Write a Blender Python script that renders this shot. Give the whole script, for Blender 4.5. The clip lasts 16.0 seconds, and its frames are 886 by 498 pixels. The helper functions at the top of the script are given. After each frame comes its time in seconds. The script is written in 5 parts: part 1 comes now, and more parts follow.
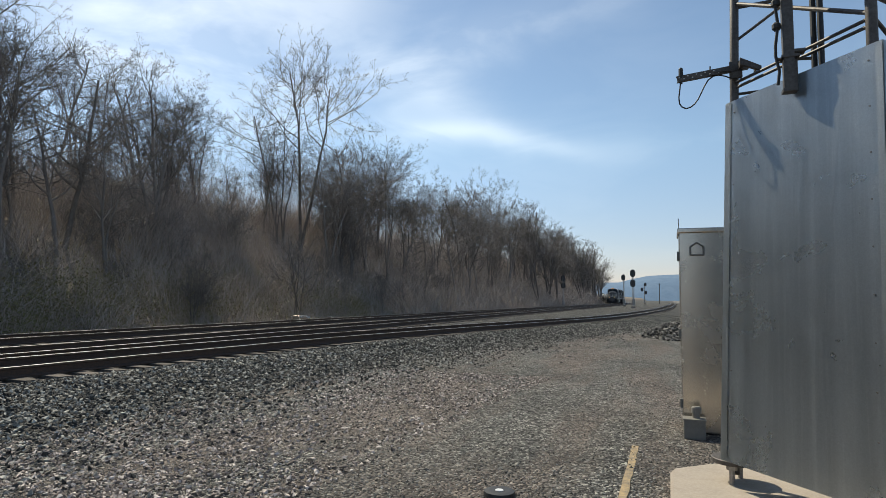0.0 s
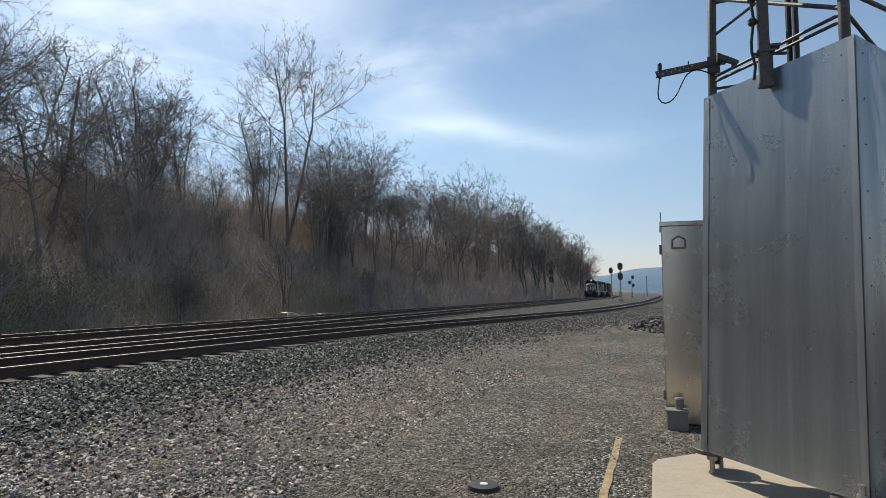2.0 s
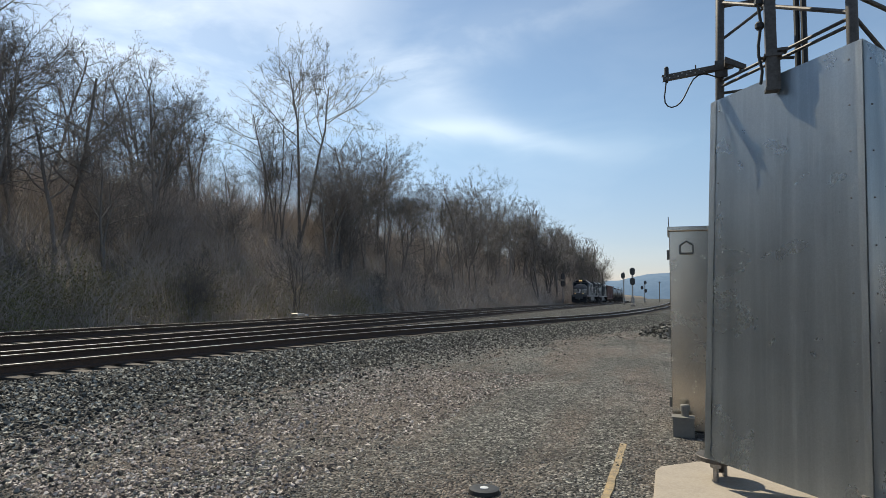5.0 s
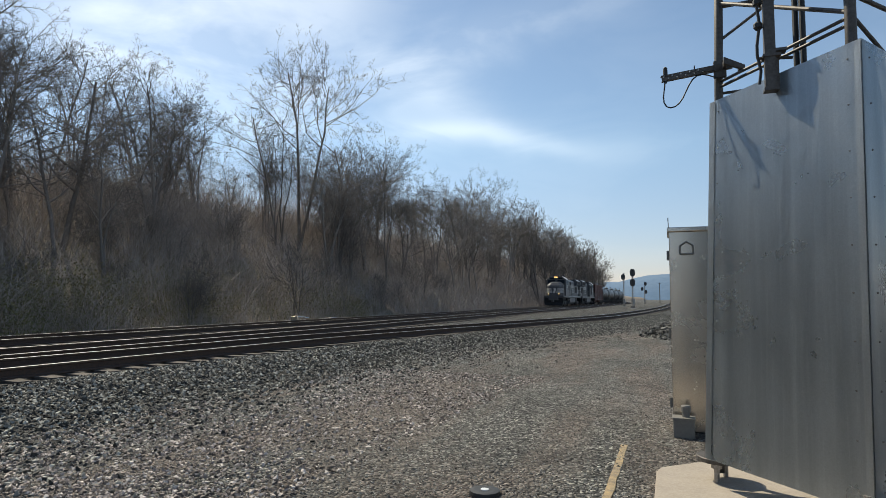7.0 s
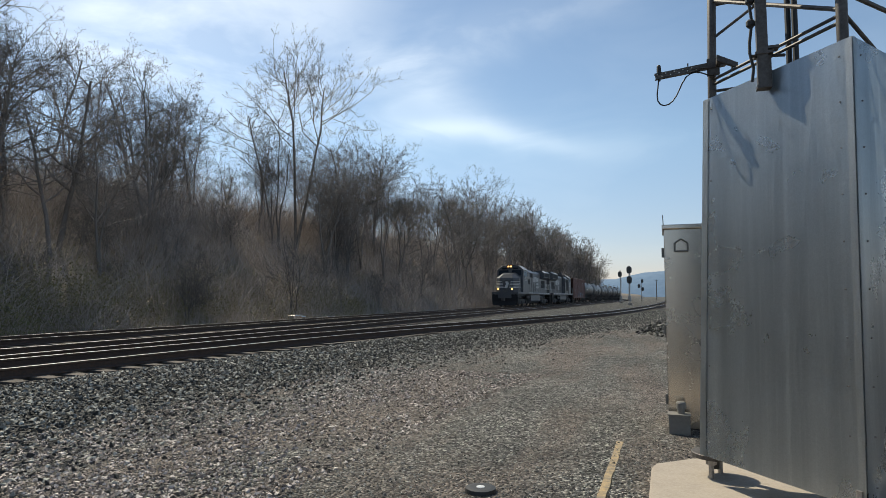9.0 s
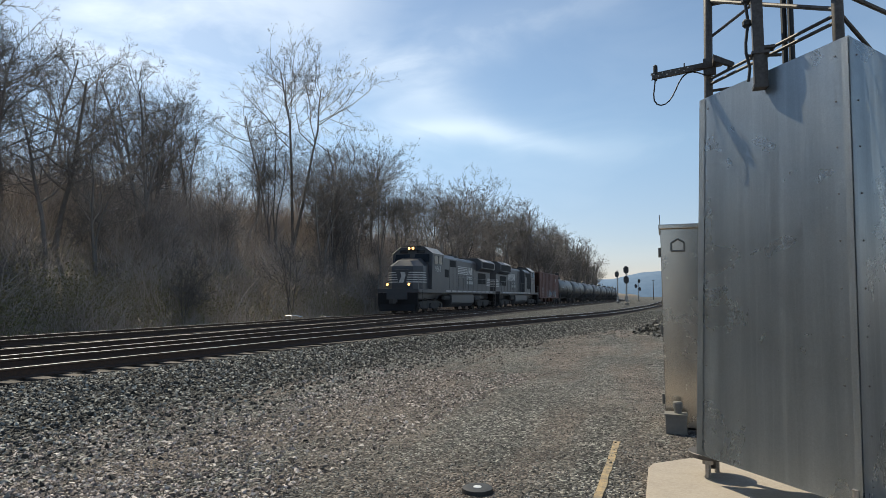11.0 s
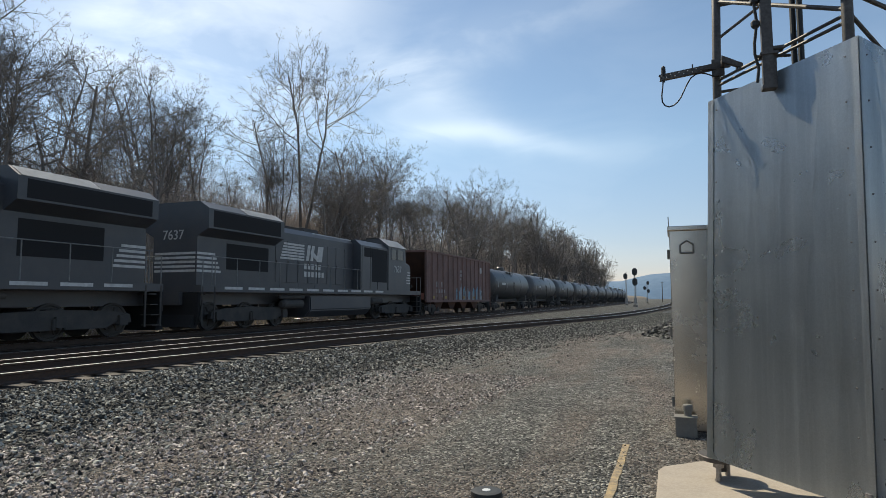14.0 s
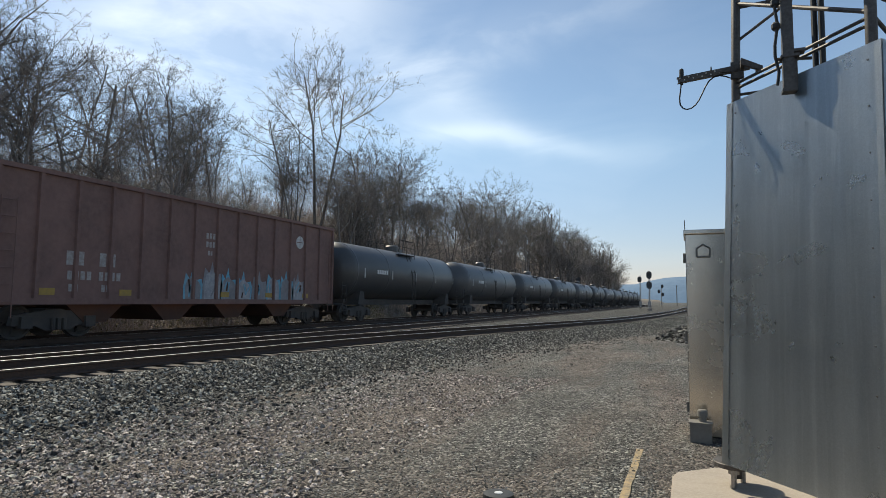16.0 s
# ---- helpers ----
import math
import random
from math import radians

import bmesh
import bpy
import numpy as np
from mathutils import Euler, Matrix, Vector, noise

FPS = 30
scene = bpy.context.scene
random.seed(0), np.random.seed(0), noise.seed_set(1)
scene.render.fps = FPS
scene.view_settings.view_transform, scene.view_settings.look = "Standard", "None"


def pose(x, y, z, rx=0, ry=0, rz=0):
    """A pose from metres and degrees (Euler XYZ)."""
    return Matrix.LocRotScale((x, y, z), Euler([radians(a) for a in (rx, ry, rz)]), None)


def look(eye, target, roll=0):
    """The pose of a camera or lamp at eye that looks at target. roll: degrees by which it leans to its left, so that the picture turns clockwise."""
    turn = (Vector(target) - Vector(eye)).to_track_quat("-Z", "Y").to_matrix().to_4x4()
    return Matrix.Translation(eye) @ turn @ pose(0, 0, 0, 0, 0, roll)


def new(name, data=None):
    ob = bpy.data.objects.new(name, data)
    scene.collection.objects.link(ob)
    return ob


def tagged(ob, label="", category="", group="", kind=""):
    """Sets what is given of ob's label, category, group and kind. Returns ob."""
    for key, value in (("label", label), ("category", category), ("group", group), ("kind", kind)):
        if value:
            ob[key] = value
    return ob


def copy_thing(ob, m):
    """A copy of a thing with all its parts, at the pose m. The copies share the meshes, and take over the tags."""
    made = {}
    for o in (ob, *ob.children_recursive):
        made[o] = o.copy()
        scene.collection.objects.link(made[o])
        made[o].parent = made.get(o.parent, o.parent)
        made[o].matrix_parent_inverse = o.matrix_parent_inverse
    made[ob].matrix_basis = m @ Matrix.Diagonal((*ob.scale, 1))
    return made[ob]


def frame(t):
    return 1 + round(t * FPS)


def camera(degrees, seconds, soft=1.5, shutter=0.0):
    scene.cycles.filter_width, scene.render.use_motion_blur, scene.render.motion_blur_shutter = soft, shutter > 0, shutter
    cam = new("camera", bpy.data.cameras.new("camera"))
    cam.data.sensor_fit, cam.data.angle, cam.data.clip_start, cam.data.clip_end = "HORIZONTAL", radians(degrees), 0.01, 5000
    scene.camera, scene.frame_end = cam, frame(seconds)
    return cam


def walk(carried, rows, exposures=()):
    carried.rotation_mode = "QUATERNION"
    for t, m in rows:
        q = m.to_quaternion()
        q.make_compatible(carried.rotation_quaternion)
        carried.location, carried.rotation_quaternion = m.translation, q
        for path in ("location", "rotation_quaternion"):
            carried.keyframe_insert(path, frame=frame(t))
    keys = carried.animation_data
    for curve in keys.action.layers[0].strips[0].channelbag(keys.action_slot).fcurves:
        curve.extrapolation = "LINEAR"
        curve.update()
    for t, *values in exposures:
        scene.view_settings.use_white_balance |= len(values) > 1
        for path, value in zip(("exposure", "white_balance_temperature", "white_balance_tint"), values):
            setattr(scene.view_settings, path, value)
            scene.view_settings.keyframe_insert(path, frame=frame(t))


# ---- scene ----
cam = camera(72.0, 16.0, 0.85)
PATH = [
    (0, (-0.125, -0.034, 1.601), (-0.819, 1.835, 1.763), 0.5),
    (0.5, (-0.106, -0.03, 1.597), (-0.797, 1.84, 1.757), 0.2),
    (1, (-0.065, -0.017, 1.6), (-0.741, 1.859, 1.753), 0.3),
    (1.5, (-0.042, 0.007, 1.596), (-0.729, 1.88, 1.743), 1.5),
    (2, (-0.07, -0.034, 1.608), (-0.729, 1.849, 1.754), -0.2),
    (2.5, (-0.057, 0.005, 1.597), (-0.719, 1.886, 1.745), 1.0),
    (3, (-0.028, 0.021, 1.602), (-0.709, 1.896, 1.75), 1.1),
    (3.5, (-0.014, 0.018, 1.598), (-0.707, 1.887, 1.747), 0.8),
    (4, (-0.008, -0.004, 1.603), (-0.703, 1.865, 1.755), 0.7),
    (6.5, (0.003, -0.001, 1.606), (-0.693, 1.867, 1.766), 0.3),
    (7, (0.001, 0.0, 1.6), (-0.694, 1.868, 1.762), 0.3),
    (7.5, (0.005, -0.002, 1.599), (-0.691, 1.867, 1.761), 0.3),
    (8, (0.009, -0.006, 1.604), (-0.681, 1.864, 1.765), 0.2),
    (8.5, (0.009, 0.005, 1.599), (-0.679, 1.876, 1.759), 0.1),
    (9, (0.021, -0.003, 1.602), (-0.665, 1.869, 1.758), 0.0),
    (11.5, (0.022, 0.008, 1.599), (-0.653, 1.884, 1.756), 0.0),
    (12, (0.022, 0.011, 1.601), (-0.653, 1.887, 1.759), 0.1),
    (12.5, (0.023, 0.018, 1.605), (-0.657, 1.892, 1.763), -0.2),
    (13, (0.023, 0.012, 1.604), (-0.66, 1.885, 1.766), -0.2),
    (13.5, (0.028, 0.006, 1.602), (-0.658, 1.878, 1.764), -0.1),
    (14, (0.021, 0.004, 1.601), (-0.68, 1.87, 1.766), -0.2),
    (14.5, (0.017, 0.014, 1.605), (-0.691, 1.877, 1.768), 0.1),
    (15, (0.019, 0.009, 1.609), (-0.706, 1.866, 1.773), -0.1),
    (15.5, (0.01, 0.023, 1.6), (-0.724, 1.875, 1.77), 0.2),
    (16, (0.01, 0.002, 1.605), (-0.731, 1.852, 1.773), 0.5),
]
walk(cam, [(t, look(eye, target, roll)) for t, eye, target, roll in PATH], [(0.0, 0.18, 7050, 2), (16.0, 0.18, 7050, 2)])

# ---- light ----
SUN_AZ, SUN_EL = -57.0, 48.0   # degrees from +y towards -x, and above the horizon
sun_way = Vector((math.sin(radians(SUN_AZ)) * math.cos(radians(SUN_EL)), math.cos(radians(SUN_AZ)) * math.cos(radians(SUN_EL)), math.sin(radians(SUN_EL))))
sun = new("sun", bpy.data.lights.new("sun", "SUN"))
sun.data.energy, sun.data.angle, sun.data.color = 4.8, radians(0.6), (1.0, 0.91, 0.80)
sun.matrix_world = look(sun_way * 50, (0, 0, 0))
scene.view_settings.exposure = 0.0

world = bpy.data.worlds.new("sky")
scene.world = world
world.use_nodes = True


def node(tree, kind, **values):
    made = tree.nodes.new(kind)
    for key, value in values.items():
        if key in made.inputs:
            made.inputs[key].default_value = value
        else:
            setattr(made, key, value)
    return made


def ramp(tree, fac, stops):
    made = tree.nodes.new("ShaderNodeValToRGB")
    while len(made.color_ramp.elements) < len(stops):
        made.color_ramp.elements.new(0.5)
    for element, (place, colour) in zip(made.color_ramp.elements, stops):
        element.position = place
        element.color = (*colour, 1) if isinstance(colour, tuple) else (colour, colour, colour, 1)
    tree.links.new(fac, made.inputs[0])
    return made.outputs[0]


def mixed(tree, fac, a, b, blend="MIX"):
    made = tree.nodes.new("ShaderNodeMix")
    made.data_type, made.blend_type = "RGBA", blend
    for slot, value in ((0, fac), (6, a), (7, b)):
        if isinstance(value, bpy.types.NodeSocket):
            tree.links.new(value, made.inputs[slot])
        elif slot:
            made.inputs[slot].default_value = (*value, 1)
        else:
            made.inputs[slot].default_value = value
    return made.outputs[2]


def worked(tree, kind, a, b=None, c=None):
    """One Math node on sockets or numbers."""
    made = tree.nodes.new("ShaderNodeMath")
    made.operation = kind
    for slot, value in enumerate((a, b, c)):
        if isinstance(value, bpy.types.NodeSocket):
            tree.links.new(value, made.inputs[slot])
        elif value is not None:
            made.inputs[slot].default_value = value
    return made.outputs[0]


# streaks of high cloud: the normal of the great circle each one follows, its middle, half width, half length, strength
WISPS = [
    ((0.208, 0.456, -0.865), (-0.290, 0.873, 0.391), 0.040, 0.23, 0.60),
    ((-0.109, 0.231, -0.967), (-0.300, 0.920, 0.253), 0.019, 0.20, 0.50),
    ((-0.603, 0.054, -0.796), (-0.385, 0.865, 0.325), 0.045, 0.13, 0.45),
    ((-0.427, 0.062, -0.902), (-0.604, 0.723, 0.335), 0.090, 0.24, 0.75),
    ((0.027, 0.541, -0.841), (-0.600, 0.690, 0.438), 0.075, 0.20, 0.60),
]


def sky():
    tree = world.node_tree
    link = tree.links.new
    back = tree.nodes["Background"]
    air = node(tree, "ShaderNodeTexSky", sky_type="NISHITA", sun_disc=False, sun_elevation=radians(SUN_EL), sun_rotation=radians(SUN_AZ), altitude=300.0, air_density=1.0, dust_density=0.25, ozone_density=2.2)
    where = tree.nodes.new("ShaderNodeTexCoord").outputs["Generated"]
    turn = node(tree, "ShaderNodeMapping", Rotation=(0.0, radians(-24), radians(22)), Scale=(2.2, 2.6, 7.0))
    link(where, turn.inputs[0])
    fibre = node(tree, "ShaderNodeTexNoise", Scale=1.6, Detail=8.0, Roughness=0.55, Distortion=0.5)
    link(turn.outputs[0], fibre.inputs["Vector"])
    torn = ramp(tree, fibre.outputs["Fac"], [(0.36, 0.25), (0.60, 1.0)])
    swirl = node(tree, "ShaderNodeTexNoise", Scale=3.0, Detail=4.0, Roughness=0.5)
    link(where, swirl.inputs["Vector"])
    sway = worked(tree, "MULTIPLY_ADD", swirl.outputs["Fac"], 0.11, -0.055)
    total = worked(tree, "MULTIPLY", ramp(tree, fibre.outputs["Fac"], [(0.45, 0.0), (0.75, 1.0)]), 0.10)
    for across, middle, wide, far, strength in WISPS:
        falls = []
        for way, size in ((across, wide), (middle, far)):
            dot = node(tree, "ShaderNodeVectorMath", operation="DOT_PRODUCT")
            link(where, dot.inputs[0])
            dot.inputs[1].default_value = way
            off = worked(tree, "ADD", dot.outputs["Value"], sway) if way is across else worked(tree, "ARCCOSINE", worked(tree, "MINIMUM", dot.outputs["Value"], 0.99999))
            ratio = worked(tree, "DIVIDE", off, size)
            falls.append(worked(tree, "EXPONENT", worked(tree, "MULTIPLY", worked(tree, "MULTIPLY", ratio, ratio), -1.0)))
        streak = worked(tree, "MULTIPLY", worked(tree, "MULTIPLY", falls[0], falls[1]), strength)
        total = worked(tree, "ADD", total, worked(tree, "MULTIPLY", streak, torn))
    veil = worked(tree, "MINIMUM", total, 0.9)
    white = mixed(tree, 1.0, mixed(tree, 1.0, air.outputs[0], (1.25, 1.12, 1.0), "MULTIPLY"), (3.0, 2.9, 2.75), "ADD")
    apart = tree.nodes.new("ShaderNodeSeparateXYZ")
    link(where, apart.inputs[0])
    haze = ramp(tree, apart.outputs["Z"], [(0.0, (0.63, 0.56, 0.74)), (0.07, (0.78, 0.70, 0.80)), (0.24, (1.0, 0.97, 0.98))])
    link(mixed(tree, 1.0, mixed(tree, veil, air.outputs[0], white), haze, "MULTIPLY"), back.inputs[0])
    back.inputs[1].default_value = 0.125


sky()


# ---- materials ----
def material(name, base, rough=0.7, metal=0.0, grain=None, stain=None, bump=0.0, bump_scale=40.0, spread=0.0, coat=0.0):
    """grain, stain: (scale, colour, amount) of a fine and a broad variation."""
    mat = bpy.data.materials.new(name)
    mat.use_nodes = True
    tree = mat.node_tree
    shader = tree.nodes["Principled BSDF"]
    shader.inputs["Roughness"].default_value, shader.inputs["Metallic"].default_value = rough, metal
    shader.inputs["Coat Weight"].default_value = coat
    where = tree.nodes.new("ShaderNodeTexCoord").outputs["Object"]
    colour = base
    for kind in (stain, grain):
        if kind:
            scale, other, amount = kind
            tex = node(tree, "ShaderNodeTexNoise", Scale=scale, Detail=6.0, Roughness=0.65)
            tree.links.new(where, tex.inputs["Vector"])
            fac = ramp(tree, tex.outputs["Fac"], [(0.38, 0.0), (0.66, amount)])
            colour = mixed(tree, fac, colour, other)
    if spread:
        info = tree.nodes.new("ShaderNodeObjectInfo")
        fac = ramp(tree, info.outputs["Random"], [(0.0, 1 - spread), (1.0, 1 + spread)])
        colour = mixed(tree, 1.0, colour, fac, "MULTIPLY")
    if isinstance(colour, tuple):
        shader.inputs["Base Color"].default_value = (*colour, 1)
    else:
        tree.links.new(colour, shader.inputs["Base Color"])
    if bump:
        tex = node(tree, "ShaderNodeTexNoise", Scale=bump_scale, Detail=5.0, Roughness=0.6)
        tree.links.new(where, tex.inputs["Vector"])
        relief = node(tree, "ShaderNodeBump", Strength=bump, Distance=0.02)
        tree.links.new(tex.outputs["Fac"], relief.inputs["Height"])
        tree.links.new(relief.outputs[0], shader.inputs["Normal"])
    return mat


def glowing(name, colour, strength):
    mat = material(name, (0.8, 0.75, 0.6), 0.2)
    shader = mat.node_tree.nodes["Principled BSDF"]
    shader.inputs["Emission Color"].default_value = (*colour, 1)
    shader.inputs["Emission Strength"].default_value = strength
    return mat


def ground_material():
    """Grey crushed stone, brown dirt where wheels have worn it, dark ballast by the rails, leaf litter on the slope."""
    mat = bpy.data.materials.new("gravel_ground")
    mat.use_nodes = True
    tree = mat.node_tree
    link = tree.links.new
    shader = tree.nodes["Principled BSDF"]
    shader.inputs["Roughness"].default_value = 0.92
    where = tree.nodes.new("ShaderNodeTexCoord").outputs["Object"]
    stones = node(tree, "ShaderNodeTexVoronoi", Scale=40.0)
    coarse = node(tree, "ShaderNodeTexVoronoi", Scale=24.0)
    for tex in (stones, coarse):
        link(where, tex.inputs["Vector"])
    broad = node(tree, "ShaderNodeTexNoise", Scale=0.35, Detail=7.0, Roughness=0.62)
    link(where, broad.inputs["Vector"])
    stretch = node(tree, "ShaderNodeMapping", Scale=(0.9, 0.16, 1.0), Rotation=(0, 0, radians(-14)))
    link(where, stretch.inputs[0])
    tracks = node(tree, "ShaderNodeTexNoise", Scale=0.8, Detail=6.0, Roughness=0.6)
    link(stretch.outputs[0], tracks.inputs["Vector"])
    apart = tree.nodes.new("ShaderNodeSeparateColor")
    link(stones.outputs["Color"], apart.inputs[0])
    grey = ramp(tree, apart.outputs[0], [(0.0, (0.017, 0.017, 0.016)), (0.42, (0.085, 0.083, 0.076)), (0.82, (0.22, 0.215, 0.195)), (1.0, (0.58, 0.56, 0.50))])
    brown = ramp(tree, apart.outputs[1], [(0.0, (0.05, 0.040, 0.034)), (0.6, (0.165, 0.132, 0.110)), (1.0, (0.40, 0.34, 0.29))])
    split = tree.nodes.new("ShaderNodeSeparateColor")
    link(coarse.outputs["Color"], split.inputs[0])
    ballast = ramp(tree, split.outputs[0], [(0.0, (0.014, 0.014, 0.013)), (0.5, (0.040, 0.039, 0.036)), (1.0, (0.13, 0.126, 0.115))])
    litter = ramp(tree, broad.outputs["Fac"], [(0.3, (0.15, 0.12, 0.095)), (0.5, (0.23, 0.18, 0.135)), (0.7, (0.21, 0.185, 0.12))])
    worn = ramp(tree, tracks.outputs["Fac"], [(0.44, 0.0), (0.56, 0.9)])
    colour = mixed(tree, worn, grey, brown)
    patch = ramp(tree, broad.outputs["Fac"], [(0.36, 0.72), (0.62, 1.18)])
    colour = mixed(tree, 1.0, colour, patch, "MULTIPLY")
    clump = node(tree, "ShaderNodeTexNoise", Scale=5.0, Detail=8.0, Roughness=0.75)
    link(where, clump.inputs["Vector"])
    colour = mixed(tree, 1.0, colour, ramp(tree, clump.outputs["Fac"], [(0.36, 0.62), (0.64, 1.35)]), "MULTIPLY")
    zone = tree.nodes.new("ShaderNodeVertexColor")
    zone.layer_name = "zone"
    part_of = tree.nodes.new("ShaderNodeSeparateColor")
    link(zone.outputs[0], part_of.inputs[0])
    colour = mixed(tree, part_of.outputs[0], colour, ballast)
    colour = mixed(tree, part_of.outputs[2], colour, (0.055, 0.048, 0.044))
    colour = mixed(tree, part_of.outputs[1], colour, litter)
    link(colour, shader.inputs["Base Color"])
    relief = node(tree, "ShaderNodeBump", Strength=1.0, Distance=0.06)
    link(stones.outputs["Distance"], relief.inputs["Height"])
    relief.invert = True
    link(relief.outputs[0], shader.inputs["Normal"])
    return mat


GROUND = ground_material()
RAIL_TOP = material("polished_rail_steel", (0.80, 0.80, 0.80), 0.3, 1.0, grain=(30, (0.6, 0.58, 0.56), 0.4))
RUST = material("rusted_rail_side", (0.05, 0.035, 0.028), 0.85, grain=(25, (0.1, 0.055, 0.035), 0.7))
TIE = material("creosoted_timber", (0.055, 0.045, 0.038), 0.9, grain=(14, (0.12, 0.10, 0.085), 0.8), bump=0.5, spread=0.3)
# Bark slightly and brush strongly paled to stand in for haze on the bank.
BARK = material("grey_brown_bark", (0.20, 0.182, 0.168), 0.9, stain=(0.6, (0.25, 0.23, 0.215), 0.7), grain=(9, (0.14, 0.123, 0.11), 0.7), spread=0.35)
BRUSH = material("dry_brush_stems", (0.47, 0.415, 0.375), 0.9, stain=(0.12, (0.45, 0.37, 0.315), 0.8), grain=(0.6, (0.35, 0.305, 0.27), 0.8))
LEAF = material("sparse_olive_leaves", (0.22, 0.20, 0.08), 0.8, stain=(0.5, (0.25, 0.19, 0.10), 0.8), grain=(5, (0.13, 0.13, 0.06), 0.7))
# Train paints are lifted in base colour to take in a haze veil.
BLACK = material("weathered_haze_lifted_black", (0.058, 0.063, 0.073), 0.38, stain=(0.9, (0.098, 0.097, 0.098), 0.6), grain=(14, (0.075, 0.075, 0.078), 0.5))
DIRTY = material("sooty_running_gear", (0.055, 0.052, 0.050), 0.85, stain=(2.0, (0.10, 0.088, 0.076), 0.7), bump=0.3)
GRILLE = material("dark_grille", (0.01, 0.01, 0.011), 0.8)
WHITE = material("dulled_white_paint", (0.62, 0.62, 0.60), 0.6, grain=(5, (0.4, 0.39, 0.37), 0.7))
# Paints the sun's glint on black roof slopes; plain pale grey elsewhere.
PALE_GREY_GLINT = material("pale_grey_and_roof_glint", (0.66, 0.66, 0.66), 0.3, stain=(2.0, (0.5, 0.5, 0.5), 0.6))
HANDRAIL = material("dulled_handrail_paint", (0.22, 0.22, 0.215), 0.55, grain=(9, (0.10, 0.10, 0.10), 0.6))
GLASS = material("dark_cab_glass", (0.02, 0.025, 0.03), 0.06)
# Tank black lifted towards grey, the veil of haze put into its colour.
TANK = material("haze_lifted_tank_black", (0.075, 0.078, 0.082), 0.40, stain=(0.7, (0.11, 0.107, 0.102), 0.7), grain=(9, (0.085, 0.082, 0.078), 0.5), spread=0.25)
OXIDE = material("brown_oxide_paint", (0.21, 0.118, 0.10), 0.7, stain=(0.8, (0.125, 0.072, 0.062), 0.8), grain=(7, (0.25, 0.15, 0.125), 0.5))
# Shade of the hopper's ends and underside put into the colour; also graffiti strokes.
OXIDE_DARK = material("rust_with_painted_shade", (0.06, 0.035, 0.028), 0.9, stain=(1.0, (0.1, 0.05, 0.03), 0.7))
LAMP = glowing("warm_headlight", (1.0, 0.48, 0.14), 3.2)
LETTERING = material("worn_pale_lettering", (0.42, 0.40, 0.38), 0.7, grain=(10, (0.22, 0.16, 0.14), 0.7))
YELLOW = material("faded_yellow_reflector", (0.42, 0.27, 0.05), 0.5, grain=(8, (0.25, 0.17, 0.06), 0.6))
SPRAY_BLUE = material("blue_spray_paint", (0.10, 0.36, 0.50), 0.6, grain=(6, (0.25, 0.48, 0.58), 0.7), stain=(2.5, (0.16, 0.20, 0.24), 0.6))
SPRAY_GREY = material("grey_spray_paint", (0.22, 0.23, 0.25), 0.6, grain=(6, (0.34, 0.33, 0.33), 0.7), stain=(3.0, (0.15, 0.11, 0.10), 0.6))
SPRAY_WHITE = material("white_spray_paint", (0.42, 0.42, 0.43), 0.6, grain=(6, (0.24, 0.26, 0.29), 0.7), stain=(3.0, (0.20, 0.16, 0.15), 0.6))

